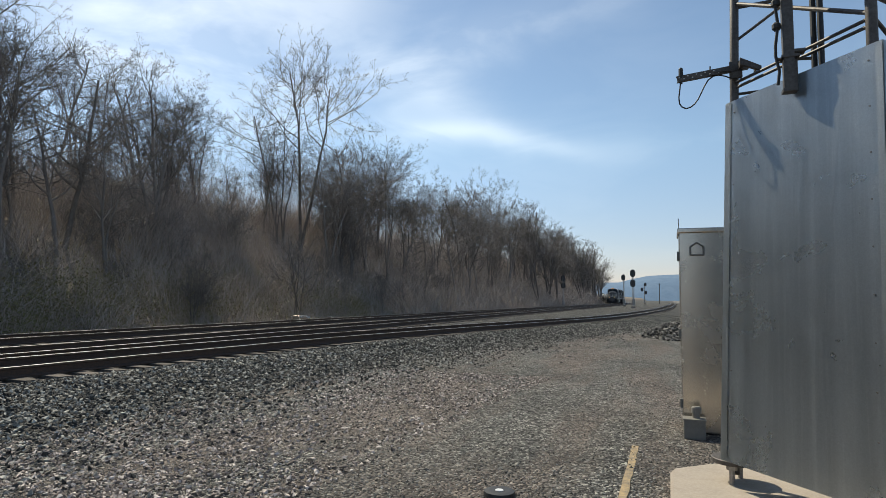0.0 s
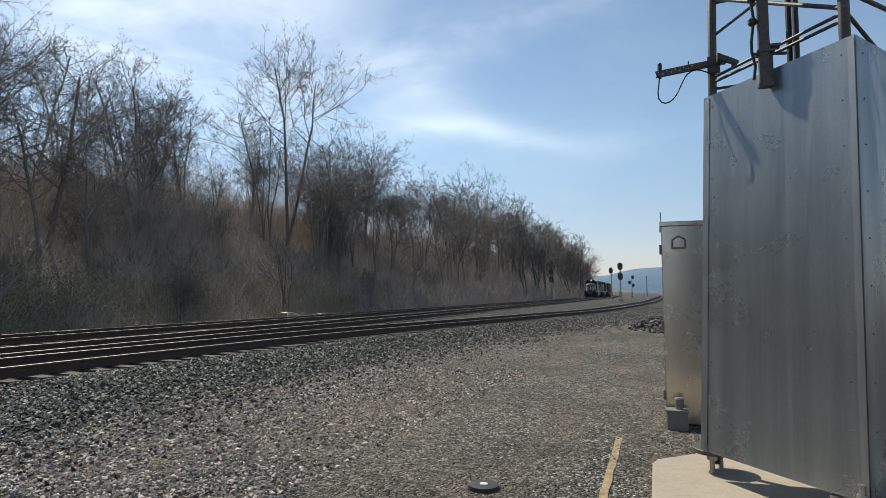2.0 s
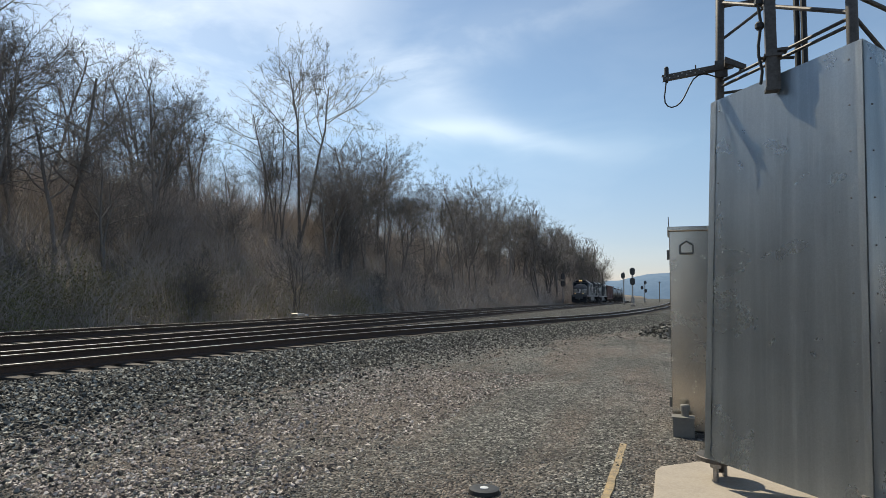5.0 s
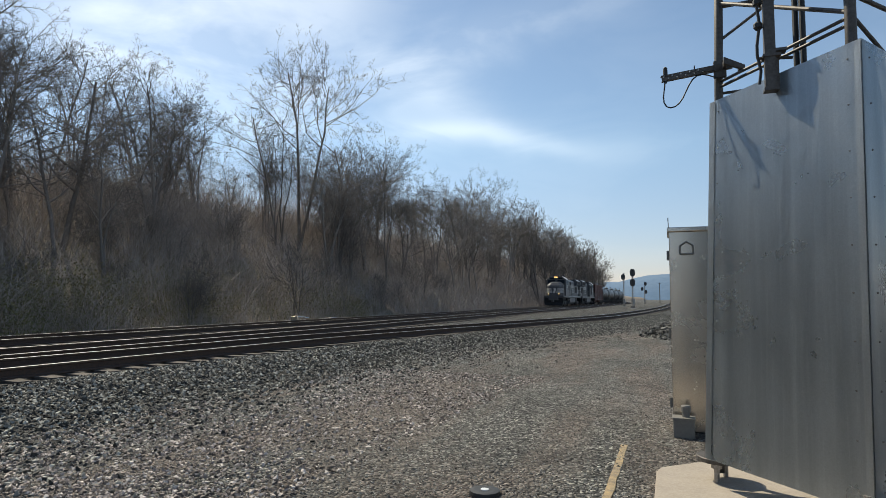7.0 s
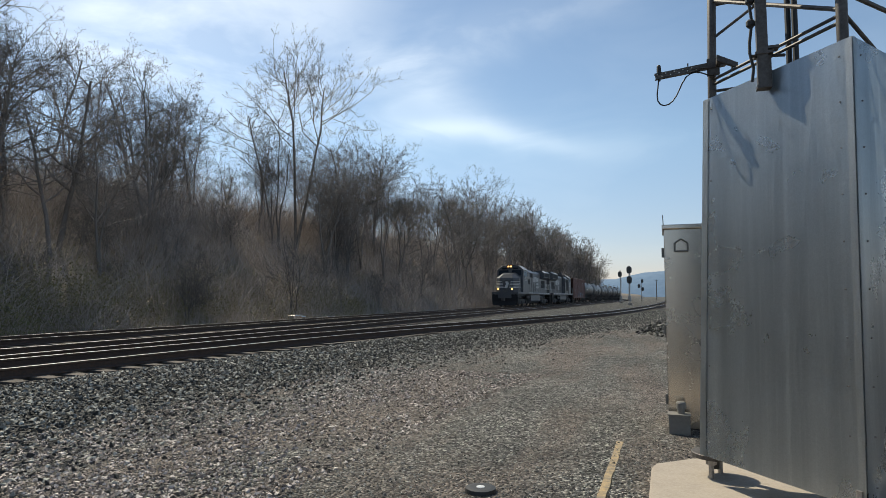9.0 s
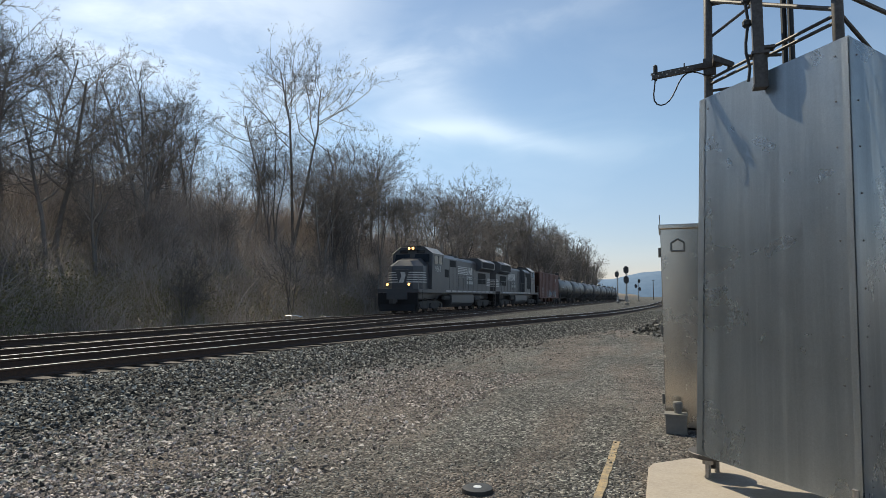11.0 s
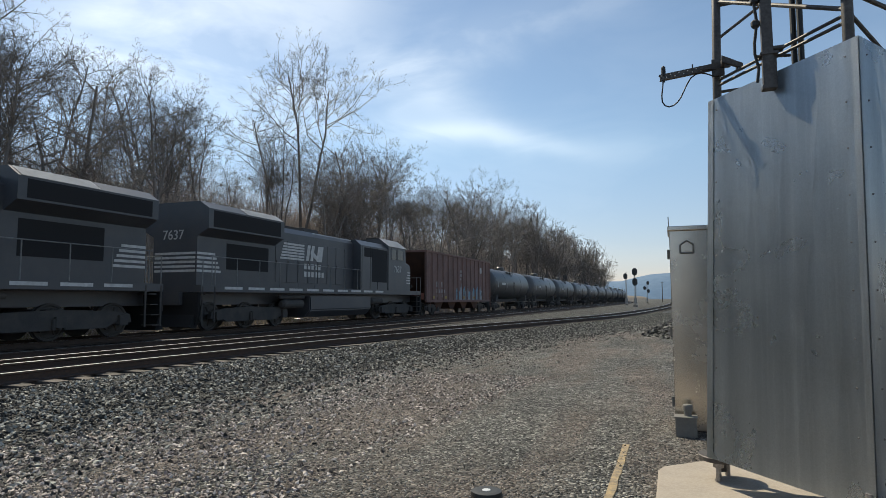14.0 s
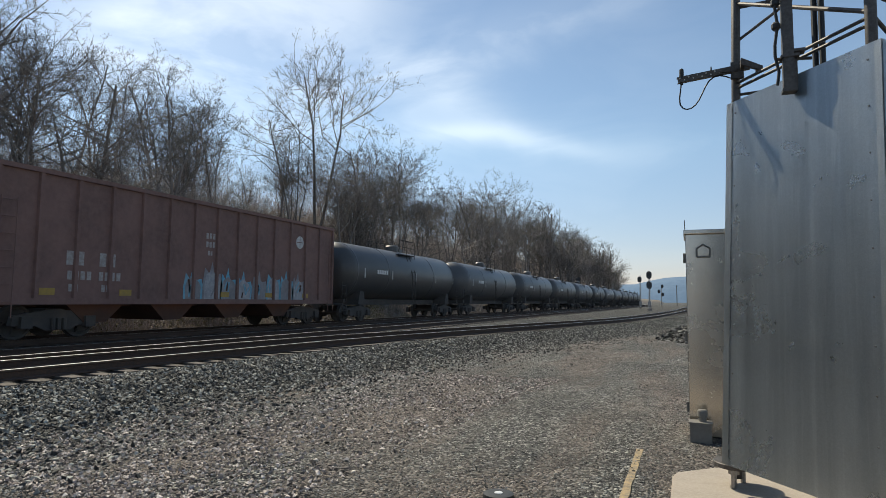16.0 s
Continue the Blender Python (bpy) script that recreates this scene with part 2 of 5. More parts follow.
def streaked(name, base, dark, pale, rough, metal, scuffs=0.6):
    """Rolled sheet metal: fine vertical runs, a faint spangle, a few pale scuffs, slight waves."""
    mat = bpy.data.materials.new(name)
    mat.use_nodes = True
    tree = mat.node_tree
    link = tree.links.new
    shader = tree.nodes["Principled BSDF"]
    shader.inputs["Metallic"].default_value = metal
    where = tree.nodes.new("ShaderNodeTexCoord").outputs["Object"]
    tall = node(tree, "ShaderNodeMapping", Scale=(1.0, 1.0, 0.035))
    link(where, tall.inputs[0])
    runs = node(tree, "ShaderNodeTexNoise", Scale=6.0, Detail=5.0, Roughness=0.55)
    lines = node(tree, "ShaderNodeTexNoise", Scale=26.0, Detail=5.0, Roughness=0.65)
    for tex in (runs, lines):
        link(tall.outputs[0], tex.inputs["Vector"])
    bloom = node(tree, "ShaderNodeTexNoise", Scale=1.7, Detail=6.0, Roughness=0.6, Distortion=0.4)
    fleck = node(tree, "ShaderNodeTexNoise", Scale=34.0, Detail=5.0, Roughness=0.75)
    patch = node(tree, "ShaderNodeTexNoise", Scale=5.5, Detail=3.0, Roughness=0.6)
    wave = node(tree, "ShaderNodeTexNoise", Scale=1.3, Detail=1.0)
    spangle = node(tree, "ShaderNodeTexVoronoi", Scale=120.0)
    for tex in (bloom, fleck, wave, patch, spangle):
        link(where, tex.inputs["Vector"])
    colour = mixed(tree, ramp(tree, runs.outputs["Fac"], [(0.36, 0.0), (0.66, 0.75)]), base, dark)
    colour = mixed(tree, ramp(tree, lines.outputs["Fac"], [(0.52, 0.0), (0.70, 0.35 * scuffs)]), colour, pale)
    chosen = mixed(tree, 1.0, ramp(tree, patch.outputs["Fac"], [(0.54, 0.0), (0.66, 1.0)]), ramp(tree, fleck.outputs["Fac"], [(0.48, 0.0), (0.60, 1.0)]), "MULTIPLY")
    chosen = mixed(tree, 1.0, chosen, ramp(tree, runs.outputs["Fac"], [(0.30, scuffs), (0.52, 0.0)]), "MULTIPLY")
    colour = mixed(tree, chosen, colour, pale)
    apart = tree.nodes.new("ShaderNodeSeparateColor")
    link(spangle.outputs["Color"], apart.inputs[0])
    colour = mixed(tree, 1.0, colour, ramp(tree, apart.outputs[0], [(0.0, 0.95), (1.0, 1.05)]), "MULTIPLY")
    link(colour, shader.inputs["Base Color"])
    gloss = ramp(tree, bloom.outputs["Fac"], [(0.35, rough - 0.03), (0.65, rough + 0.05)])
    link(mixed(tree, chosen, gloss, (0.6, 0.6, 0.6)), shader.inputs["Roughness"])
    relief = node(tree, "ShaderNodeBump", Strength=0.05, Distance=0.05)
    link(wave.outputs["Fac"], relief.inputs["Height"])
    link(relief.outputs[0], shader.inputs["Normal"])
    return mat


GALV = streaked("galvanised_sheet", (0.54, 0.575, 0.60), (0.41, 0.445, 0.475), (0.76, 0.79, 0.80), 0.28, 0.80)
GALV_EDGE = streaked("pale_galvanised_edge", (0.56, 0.59, 0.61), (0.42, 0.45, 0.47), (0.72, 0.75, 0.76), 0.36, 0.8)
# Tube grey is darkened so the tower's backlit shade sits in the colour.
GALV_DULL = material("backlit_galvanised_tube", (0.10, 0.092, 0.085), 0.6, 0.5, stain=(3, (0.06, 0.05, 0.045), 0.8), grain=(40, (0.16, 0.15, 0.145), 0.6))
ALU = streaked("mill_aluminium", (0.60, 0.56, 0.51), (0.50, 0.47, 0.425), (0.66, 0.63, 0.59), 0.24, 0.96, 0.25)
ALU_GREY = material("grey_hasp_paint", (0.20, 0.19, 0.17), 0.6, grain=(30, (0.14, 0.13, 0.12), 0.5))
BOLT = material("zinc_bolt", (0.35, 0.34, 0.33), 0.5, 0.8, grain=(60, (0.2, 0.17, 0.15), 0.6))
CONCRETE = material("buff_concrete", (0.37, 0.315, 0.26), 0.9, stain=(2.0, (0.27, 0.235, 0.195), 0.8), grain=(45, (0.43, 0.38, 0.32), 0.6), bump=0.2, bump_scale=60)
STRIP = material("worn_yellow_paint", (0.46, 0.33, 0.16), 0.85, stain=(14.0, (0.10, 0.09, 0.075), 1.0), grain=(45, (0.24, 0.20, 0.15), 0.8), bump=0.5)
CABLE = material("black_cable", (0.02, 0.02, 0.02), 0.55)
SIGNAL_BLACK = material("weathered_haze_lifted_black", (0.058, 0.063, 0.073), 0.38, stain=(0.9, (0.098, 0.097, 0.098), 0.6), grain=(14, (0.075, 0.075, 0.078), 0.5))
MAST = material("aluminium_mast", (0.4, 0.4, 0.4), 0.5, 0.5, grain=(9, (0.25, 0.25, 0.25), 0.6))
# Distance haze is painted into the ridge's blue base colour.
RIDGE = material("haze_painted_far_wood", (0.115, 0.19, 0.29), 1.0, stain=(0.004, (0.14, 0.21, 0.30), 0.7), grain=(0.03, (0.09, 0.155, 0.245), 0.7))


# ---- mesh helpers ----
def part(name, bm, mat, parent=None, label="", smooth=False):
    mesh = bpy.data.meshes.new(name)
    bm.normal_update()
    bm.to_mesh(mesh)
    bm.free()
    mesh.materials.append(mat)
    if smooth:
        for face in mesh.polygons:
            face.use_smooth = True
    ob = new(name, mesh)
    if parent:
        ob.parent = parent
    if label:
        ob["label"] = label
    return ob


def raw(name, points, faces, mat, parent=None):
    mesh = bpy.data.meshes.new(name)
    mesh.from_pydata(points, [], faces)
    mesh.materials.append(mat)
    ob = new(name, mesh)
    if parent:
        ob.parent = parent
    return ob


def box(bm, x0, x1, y0, y1, z0, z1):
    v = [bm.verts.new((x, y, z)) for z in (z0, z1) for y in (y0, y1) for x in (x0, x1)]
    for a, b, c, d in ((0, 2, 3, 1), (4, 5, 7, 6), (0, 1, 5, 4), (1, 3, 7, 5), (3, 2, 6, 7), (2, 0, 4, 6)):
        bm.faces.new((v[a], v[b], v[c], v[d]))
    return bm


def block(x0, x1, y0, y1, z0, z1, bevel=0.0):
    bm = box(bmesh.new(), x0, x1, y0, y1, z0, z1)
    if bevel:
        bmesh.ops.bevel(bm, geom=bm.edges[:], offset=bevel, segments=2, affect="EDGES", profile=0.5)
    return bm


def prism(profile, a, b, axis="y", bm=None):
    """Extrude a closed outline: (x, z) pairs along y, or (y, z) pairs along x, or (x, y) pairs along z."""
    bm = bm or bmesh.new()

    def at(p, d):
        return {"y": (p[0], d, p[1]), "x": (d, p[0], p[1]), "z": (p[0], p[1], d)}[axis]

    one, two = ([bm.verts.new(at(p, d)) for p in profile] for d in (a, b))
    n = len(profile)
    for i in range(n):
        bm.faces.new((one[i], one[(i + 1) % n], two[(i + 1) % n], two[i]))
    bm.faces.new(one[::-1])
    bm.faces.new(two)
    bmesh.ops.recalc_face_normals(bm, faces=bm.faces[:])
    return bm


def rod(bm, a, b, r, sides=8, r2=None):
    a, b = Vector(a), Vector(b)
    turn = (b - a).to_track_quat("Z", "Y").to_matrix()
    r2 = r if r2 is None else r2
    rings = []
    for p, q in ((a, r), (b, r2)):
        rings.append([bm.verts.new(p + turn @ Vector((q * math.cos(k * math.tau / sides), q * math.sin(k * math.tau / sides), 0))) for k in range(sides)])
    for k in range(sides):
        bm.faces.new((rings[0][k], rings[0][(k + 1) % sides], rings[1][(k + 1) % sides], rings[1][k]))
    bm.faces.new(rings[0][::-1])
    bm.faces.new(rings[1])
    return bm


def lathe(bm, outline, axis="y", sides=20, centre=(0, 0, 0)):
    """Turn an outline of (along, radius) about an axis through centre."""
    rings = []
    for d, r in outline:
        ring = []
        for k in range(sides):
            c, s = r * math.cos(k * math.tau / sides), r * math.sin(k * math.tau / sides)
            p = {"y": (c, d, s), "x": (d, c, s), "z": (c, s, d)}[axis]
            ring.append(bm.verts.new(Vector(centre) + Vector(p)))
        rings.append(ring)
    for one, two in zip(rings, rings[1:]):
        for k in range(sides):
            bm.faces.new((one[k], one[(k + 1) % sides], two[(k + 1) % sides], two[k]))
    bm.faces.new(rings[0][::-1])
    bm.faces.new(rings[-1])
    bmesh.ops.recalc_face_normals(bm, faces=bm.faces[:])
    return bm


def empty(name, label="", category="", group="", kind=""):
    ob = new(name)
    ob.empty_display_size = 0.2
    return tagged(ob, label, category, group, kind)


# ---- plan ----
RAIL_Z = 0.48                      # railhead over the gravel yard
MAIN_X, SECOND_X = -17.0, -12.75   # centre lines of the two main tracks
SIDING = [(-30, -12.5), (-12, -11.35), (0, -10.75), (7, -10.5), (11, -10.2), (16, -9.75), (20, -9.05), (24.5, -8.1), (29, -7.15), (34, -6.15), (39, -5.1), (45, -4.15), (54, -3.3), (63, -2.65), (74, -2.0), (85, -1.5), (105, -0.85), (134, -0.3), (190, 0.6), (320, 2.2)]


def bend(y):
    """How far the main line has swung to the left at y."""
    return -max(0.0, y - 215.0) ** 2 / 700.0


def siding_x(y):
    ys, xs = [p[0] for p in SIDING], [p[1] for p in SIDING]
    k = min(max(1, int(np.searchsorted(ys, y))), len(ys) - 2)
    a, b = max(k - 2, 0), min(k + 2, len(ys) - 1)
    k0 = k - 1
    f = (y - ys[k0]) / (ys[k0 + 1] - ys[k0])
    m0 = (xs[k0 + 1] - xs[max(k0 - 1, 0)]) / (ys[k0 + 1] - ys[max(k0 - 1, 0)])
    m1 = (xs[b] - xs[k0]) / (ys[b] - ys[k0])
    h = ys[k0 + 1] - ys[k0]
    f = min(max(f, 0.0), 1.6)
    return (2 * f**3 - 3 * f**2 + 1) * xs[k0] + (f**3 - 2 * f**2 + f) * h * m0 + (-2 * f**3 + 3 * f**2) * xs[k0 + 1] + (f**3 - f**2) * h * m1


def main_x(y):
    return MAIN_X + bend(y)


def second_x(y):
    return SECOND_X + bend(y)


def smooth_step(a, b, x):
    f = min(max((x - a) / (b - a), 0.0), 1.0)
    return f * f * (3 - 2 * f)


def rough(x, y, size, amount):
    return amount * noise.noise((x / size, y / size, 3.7))


def ground_z(x, y):
    """Height of the ground: yard at 0, ballast bed at 0.3, ditch, then the wooded bank."""
    u = x - bend(y)
    edge = siding_x(y) + 1.5
    z = 0.265 * (1 - smooth_step(edge - 0.1, edge + 2.1, x))
    if y > 60:
        z = max(z, 0.25 * (1 - smooth_step(-3.0, 4.0, u)))
    z -= 0.35 * smooth_step(-19.4, -20.6, u) * 1.0
    bank = max(0.0, -21.0 - u)
    crest = 10.6 + rough(x, y, 22.0, 1.6)
    z += crest * (1 - math.exp(-(bank / 12.0) ** 1.4)) + 0.02 * bank
    if bank > 0:
        z += rough(x, y, 4.0, 0.35) * min(bank / 3, 1)
    near = math.hypot(x, y)
    if near < 60 and u > -9:
        z += rough(x, y, 2.6, 0.035) + rough(x, y, 0.7, 0.012)
    return z


def ground_zone(x, y):
    """Shares of coarse ballast, of leaf litter and of dark oily track bed."""
    u = x - bend(y)
    edge = siding_x(y)
    stones = 1 - smooth_step(edge + 2.9, edge + 4.2, x + rough(x, y, 1.5, 0.5))
    litter = smooth_step(-20.2, -21.5, u)
    bed = 0.0
    for c in (edge, SECOND_X + bend(y), MAIN_X + bend(y)):
        bed = max(bed, 1 - smooth_step(1.15, 1.75, abs(x - c)))
    if y < 22:
        bed = max(bed, (1 - smooth_step(edge + 1.0, edge + 1.5, x)) * (1 - smooth_step(14, 24, y)))
    if u < -14:
        bed = max(bed, 1 - smooth_step(-14.5, -14.0, u))
    return stones, litter, min(bed, 1.0) * (1 - litter)


def spaced(stops):
    """Coordinates with a step that changes from stop to stop: (from, to, step)."""
    out = []
    for a, b, step in stops:
        n = max(1, round((b - a) / step))
        out += [a + (b - a) * i / n for i in range(n)]
    return out + [stops[-1][1]]


def build_ground():
    xs = spaced([(-3000, -300, 450), (-300, -80, 20), (-80, -24, 2.0), (-24, -14, 0.8), (-14, 6, 0.3), (6, 30, 3), (30, 300, 45), (300, 3000, 450)])
    ys = spaced([(-3000, -200, 400), (-200, -20, 20), (-20, 2, 2), (2, 26, 0.35), (26, 70, 0.9), (70, 320, 5), (320, 700, 38), (700, 4000, 550)])
    points = [(x, y, ground_z(x, min(y, 420.0)) if abs(x) < 350 else 0.0 if x > 0 else 10.0) for y in ys for x in xs]
    n = len(xs)
    faces = [(j * n + i, j * n + i + 1, (j + 1) * n + i + 1, (j + 1) * n + i) for j in range(len(ys) - 1) for i in range(n - 1)]
    ob = raw("ground", points, faces, GROUND)
    zone = ob.data.color_attributes.new("zone", "FLOAT_COLOR", "POINT")
    for k, (x, y, z) in enumerate(points):
        zone.data[k].color = (*ground_zone(x, min(y, 420.0)), 1)
    for face in ob.data.polygons:
        face.use_smooth = True
    tagged(ob, "gravel yard, ballast bed and leaf-strewn wooded bank", "ground", kind="structure")


build_ground()


def stones_mesh(name, places, sizes, label, mat):
    """Many small squashed stones in one mesh."""
    rng = np.random.default_rng(len(places))
    base = np.array([(1, 0, 0), (-1, 0, 0), (0, 1, 0), (0, -1, 0), (0, 0, 1), (0, 0, -1)], float)
    tri = np.array([(0, 2, 4), (2, 1, 4), (1, 3, 4), (3, 0, 4), (2, 0, 5), (1, 2, 5), (3, 1, 5), (0, 3, 5)])
    n = len(places)
    shape = base[None] * rng.uniform(0.6, 1.25, (n, 6, 1)) * np.array([1.1, 0.85, 0.62])
    q = rng.normal(size=(n, 4)) * np.array([1.0, 0.35, 0.35, 1.0])
    q /= np.linalg.norm(q, axis=1, keepdims=True)
    w, x, y, z = q.T
    turn = np.stack([1 - 2 * (y * y + z * z), 2 * (x * y - z * w), 2 * (x * z + y * w), 2 * (x * y + z * w), 1 - 2 * (x * x + z * z), 2 * (y * z - x * w), 2 * (x * z - y * w), 2 * (y * z + x * w), 1 - 2 * (x * x + y * y)], 1).reshape(n, 3, 3)
    verts = np.einsum("nij,nkj->nki", turn, shape) * np.asarray(sizes)[:, None, None] + np.asarray(places)[:, None, :]
    faces = (tri[None] + 6 * np.arange(n)[:, None, None]).reshape(-1, 3)
    ob = raw(name, verts.reshape(-1, 3).tolist(), faces.tolist(), mat)
    return tagged(ob, label, "gravel", kind="stuff")


def stone_material(name, low, mid, high):
    mat = bpy.data.materials.new(name)
    mat.use_nodes = True
    tree = mat.node_tree
    info = tree.nodes.new("ShaderNodeNewGeometry")
    colour = ramp(tree, info.outputs["Random Per Island"], [(0.0, low), (0.6, mid), (1.0, high)])
    tree.links.new(colour, tree.nodes["Principled BSDF"].inputs["Base Color"])
    tree.nodes["Principled BSDF"].inputs["Roughness"].default_value = 0.85
    return mat


def scatter_stones():
    rng = np.random.default_rng(7)
    grey = stone_material("grey_ballast", (0.008, 0.008, 0.0075), (0.055, 0.054, 0.049), (0.46, 0.45, 0.40))
    fine = stone_material("fine_road_stone", (0.022, 0.022, 0.020), (0.125, 0.122, 0.112), (0.46, 0.445, 0.40))
    places, sizes = [], []
    for _ in range(54000):
        y = 3.0 + 60 * rng.random() ** 1.9
        x = siding_x(y) + 1.25 + abs(rng.normal()) * 1.55
        places.append((x, y, ground_z(x, y) + 0.006))
        sizes.append(rng.uniform(0.02, 0.052))
    stones_mesh("ballast_stones", places, sizes, "loose grey angular ballast stones beside the rails", grey)
    places, sizes = [], []
    for _ in range(56000):
        y = 3.4 + 26 * rng.random() ** 2.0
        x = rng.uniform(-8.5, 1.8) - 0.1 * y * rng.random()
        if x < siding_x(y) + 2:
            continue
        places.append((x, y, ground_z(x, y) + 0.001))
        sizes.append(rng.uniform(0.006, 0.016) * (1.7 if rng.random() < 0.04 else 1))
    stones_mesh("road_gravel", places, sizes, "fine grey crushed stone on the yard road", fine)
    pink = stone_material("flat_pinkish_stone", (0.05, 0.042, 0.037), (0.26, 0.215, 0.19), (0.72, 0.64, 0.58))
    places, sizes = [], []
    while len(places) < 12000:
        y = 3.6 + 9.0 * rng.random() ** 1.5
        x = siding_x(y) + 3.7 + 4.0 * rng.random()
        if noise.noise((x / 1.4, y / 2.2, 8.0)) + 0.25 < rng.normal() * 0.3:
            continue
        places.append((x, y, ground_z(x, y) + 0.002))
        sizes.append(rng.uniform(0.010, 0.036))
    stones_mesh("flat_stones", places, sizes, "flat pinkish-grey stones pressed into the dirt of the yard", pink)
    places, sizes = [], []
    for _ in range(2600):
        a, r = rng.uniform(0, math.tau), rng.random() ** 0.6
        x, y = 1.3 + 2.6 * r * math.cos(a), 29.5 + 4.5 * r * math.sin(a)
        places.append((x, y, max(0.0, 1.0 * (1 - r) ** 0.8 + rng.uniform(-0.12, 0.02))))
        sizes.append(rng.uniform(0.06, 0.15))
    pile = stones_mesh("rubble_heap", places, sizes, "heap of grey broken stone dumped beside the road", stone_material("dark_rubble", (0.03, 0.03, 0.028), (0.10, 0.097, 0.09), (0.26, 0.25, 0.23)))
    tagged(pile, category="heap")


scatter_stones()


# ---- tracks ----
RAIL_SHAPE = [(-0.07, -0.17), (0.07, -0.17), (0.07, -0.155), (0.012, -0.13), (0.012, -0.045), (0.036, -0.035), (0.036, -0.004), (0.03, 0.0), (-0.03, 0.0), (-0.036, -0.004), (-0.036, -0.035), (-0.012, -0.045), (-0.012, -0.13), (-0.07, -0.155)]


def rail(line, off, ys, parent):
    points, faces, n = [], [], len(RAIL_SHAPE)
    for y in ys:
        x = line(y)
        way = Vector((line(y + 0.5) - line(y - 0.5), 1.0)).normalized()
        for u, z in RAIL_SHAPE:
            points.append((x + (off + u) * way.y, y - (off + u) * way.x, RAIL_Z + z))
    for j in range(len(ys) - 1):
        for i in range(n):
            faces.append((j * n + i, j * n + (i + 1) % n, (j + 1) * n + (i + 1) % n, (j + 1) * n + i))
    ob = raw("rail", points, faces, RUST, parent)
    ob.data.materials.append(RAIL_TOP)
    for k, face in enumerate(ob.data.polygons):
        if k % n == 7:
            face.material_index = 1
    return ob


def tie_mesh():
    bm = block(-1.3, 1.3, -0.115, 0.115, -0.17, 0.0, 0.012)
    mesh = bpy.data.meshes.new("tie")
    bm.to_mesh(mesh)
    bm.free()
    mesh.materials.append(TIE)
    return mesh


TIE_MESH = tie_mesh()


def railway(line, label, y0, y1, near_to):
    track = empty("railway_track", label, "railway track", "tracks", "structure")
    ys = spaced([(y0, 60, 1.5), (60, y1, 5)])
    for off in (-0.7525, 0.7525):
        rail(line, off, ys, track)
    rng = random.Random(int(y1 + line(10) * 10))
    rest, faces = [], []
    y = y0
    while y < y1 - 1:
        heading = math.atan2(-(line(y + 0.5) - line(y - 0.5)), 1.0)
        m = Matrix.Translation((line(y) + rng.uniform(-0.05, 0.05), y, RAIL_Z - 0.168 + rng.uniform(-0.015, 0.0))) @ Matrix.Rotation(heading + rng.uniform(-0.02, 0.02), 4, "Z")
        if 2 < y < near_to:
            ob = new("tie", TIE_MESH)
            ob.parent, ob.matrix_basis = track, m
        else:
            k = len(rest)
            rest += [m @ Vector((x, d, z)) for z in (-0.17, 0.0) for d in (-0.115, 0.115) for x in (-1.3, 1.3)]
            faces += [tuple(k + i for i in f) for f in ((4, 5, 7, 6), (0, 1, 5, 4), (1, 3, 7, 5), (3, 2, 6, 7), (2, 0, 4, 6))]
        y += 0.52
    ob = raw("tie_row", [tuple(p) for p in rest], faces, TIE, track)
    ob["kind"] = "stuff"
    return track


railway(siding_x, "siding curving away with polished rails on dark timber ties", -25.0, 300.0, 75.0)
railway(second_x, "main track with bright rails between the siding and the train", -20.0, 330.0, 60.0)
railway(main_x, "main track at the foot of the wooded bank under the train", -60.0, 420.0, 60.0)


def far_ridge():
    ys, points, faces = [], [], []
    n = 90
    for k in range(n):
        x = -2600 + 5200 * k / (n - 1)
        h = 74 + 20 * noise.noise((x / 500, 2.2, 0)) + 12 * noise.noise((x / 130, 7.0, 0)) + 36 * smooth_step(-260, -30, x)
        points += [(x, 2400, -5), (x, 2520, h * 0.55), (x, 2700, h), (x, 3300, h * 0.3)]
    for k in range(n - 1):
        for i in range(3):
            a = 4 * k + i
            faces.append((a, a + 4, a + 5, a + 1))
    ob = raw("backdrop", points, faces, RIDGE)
    for face in ob.data.polygons:
        face.use_smooth = True
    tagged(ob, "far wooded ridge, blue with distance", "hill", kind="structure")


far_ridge()


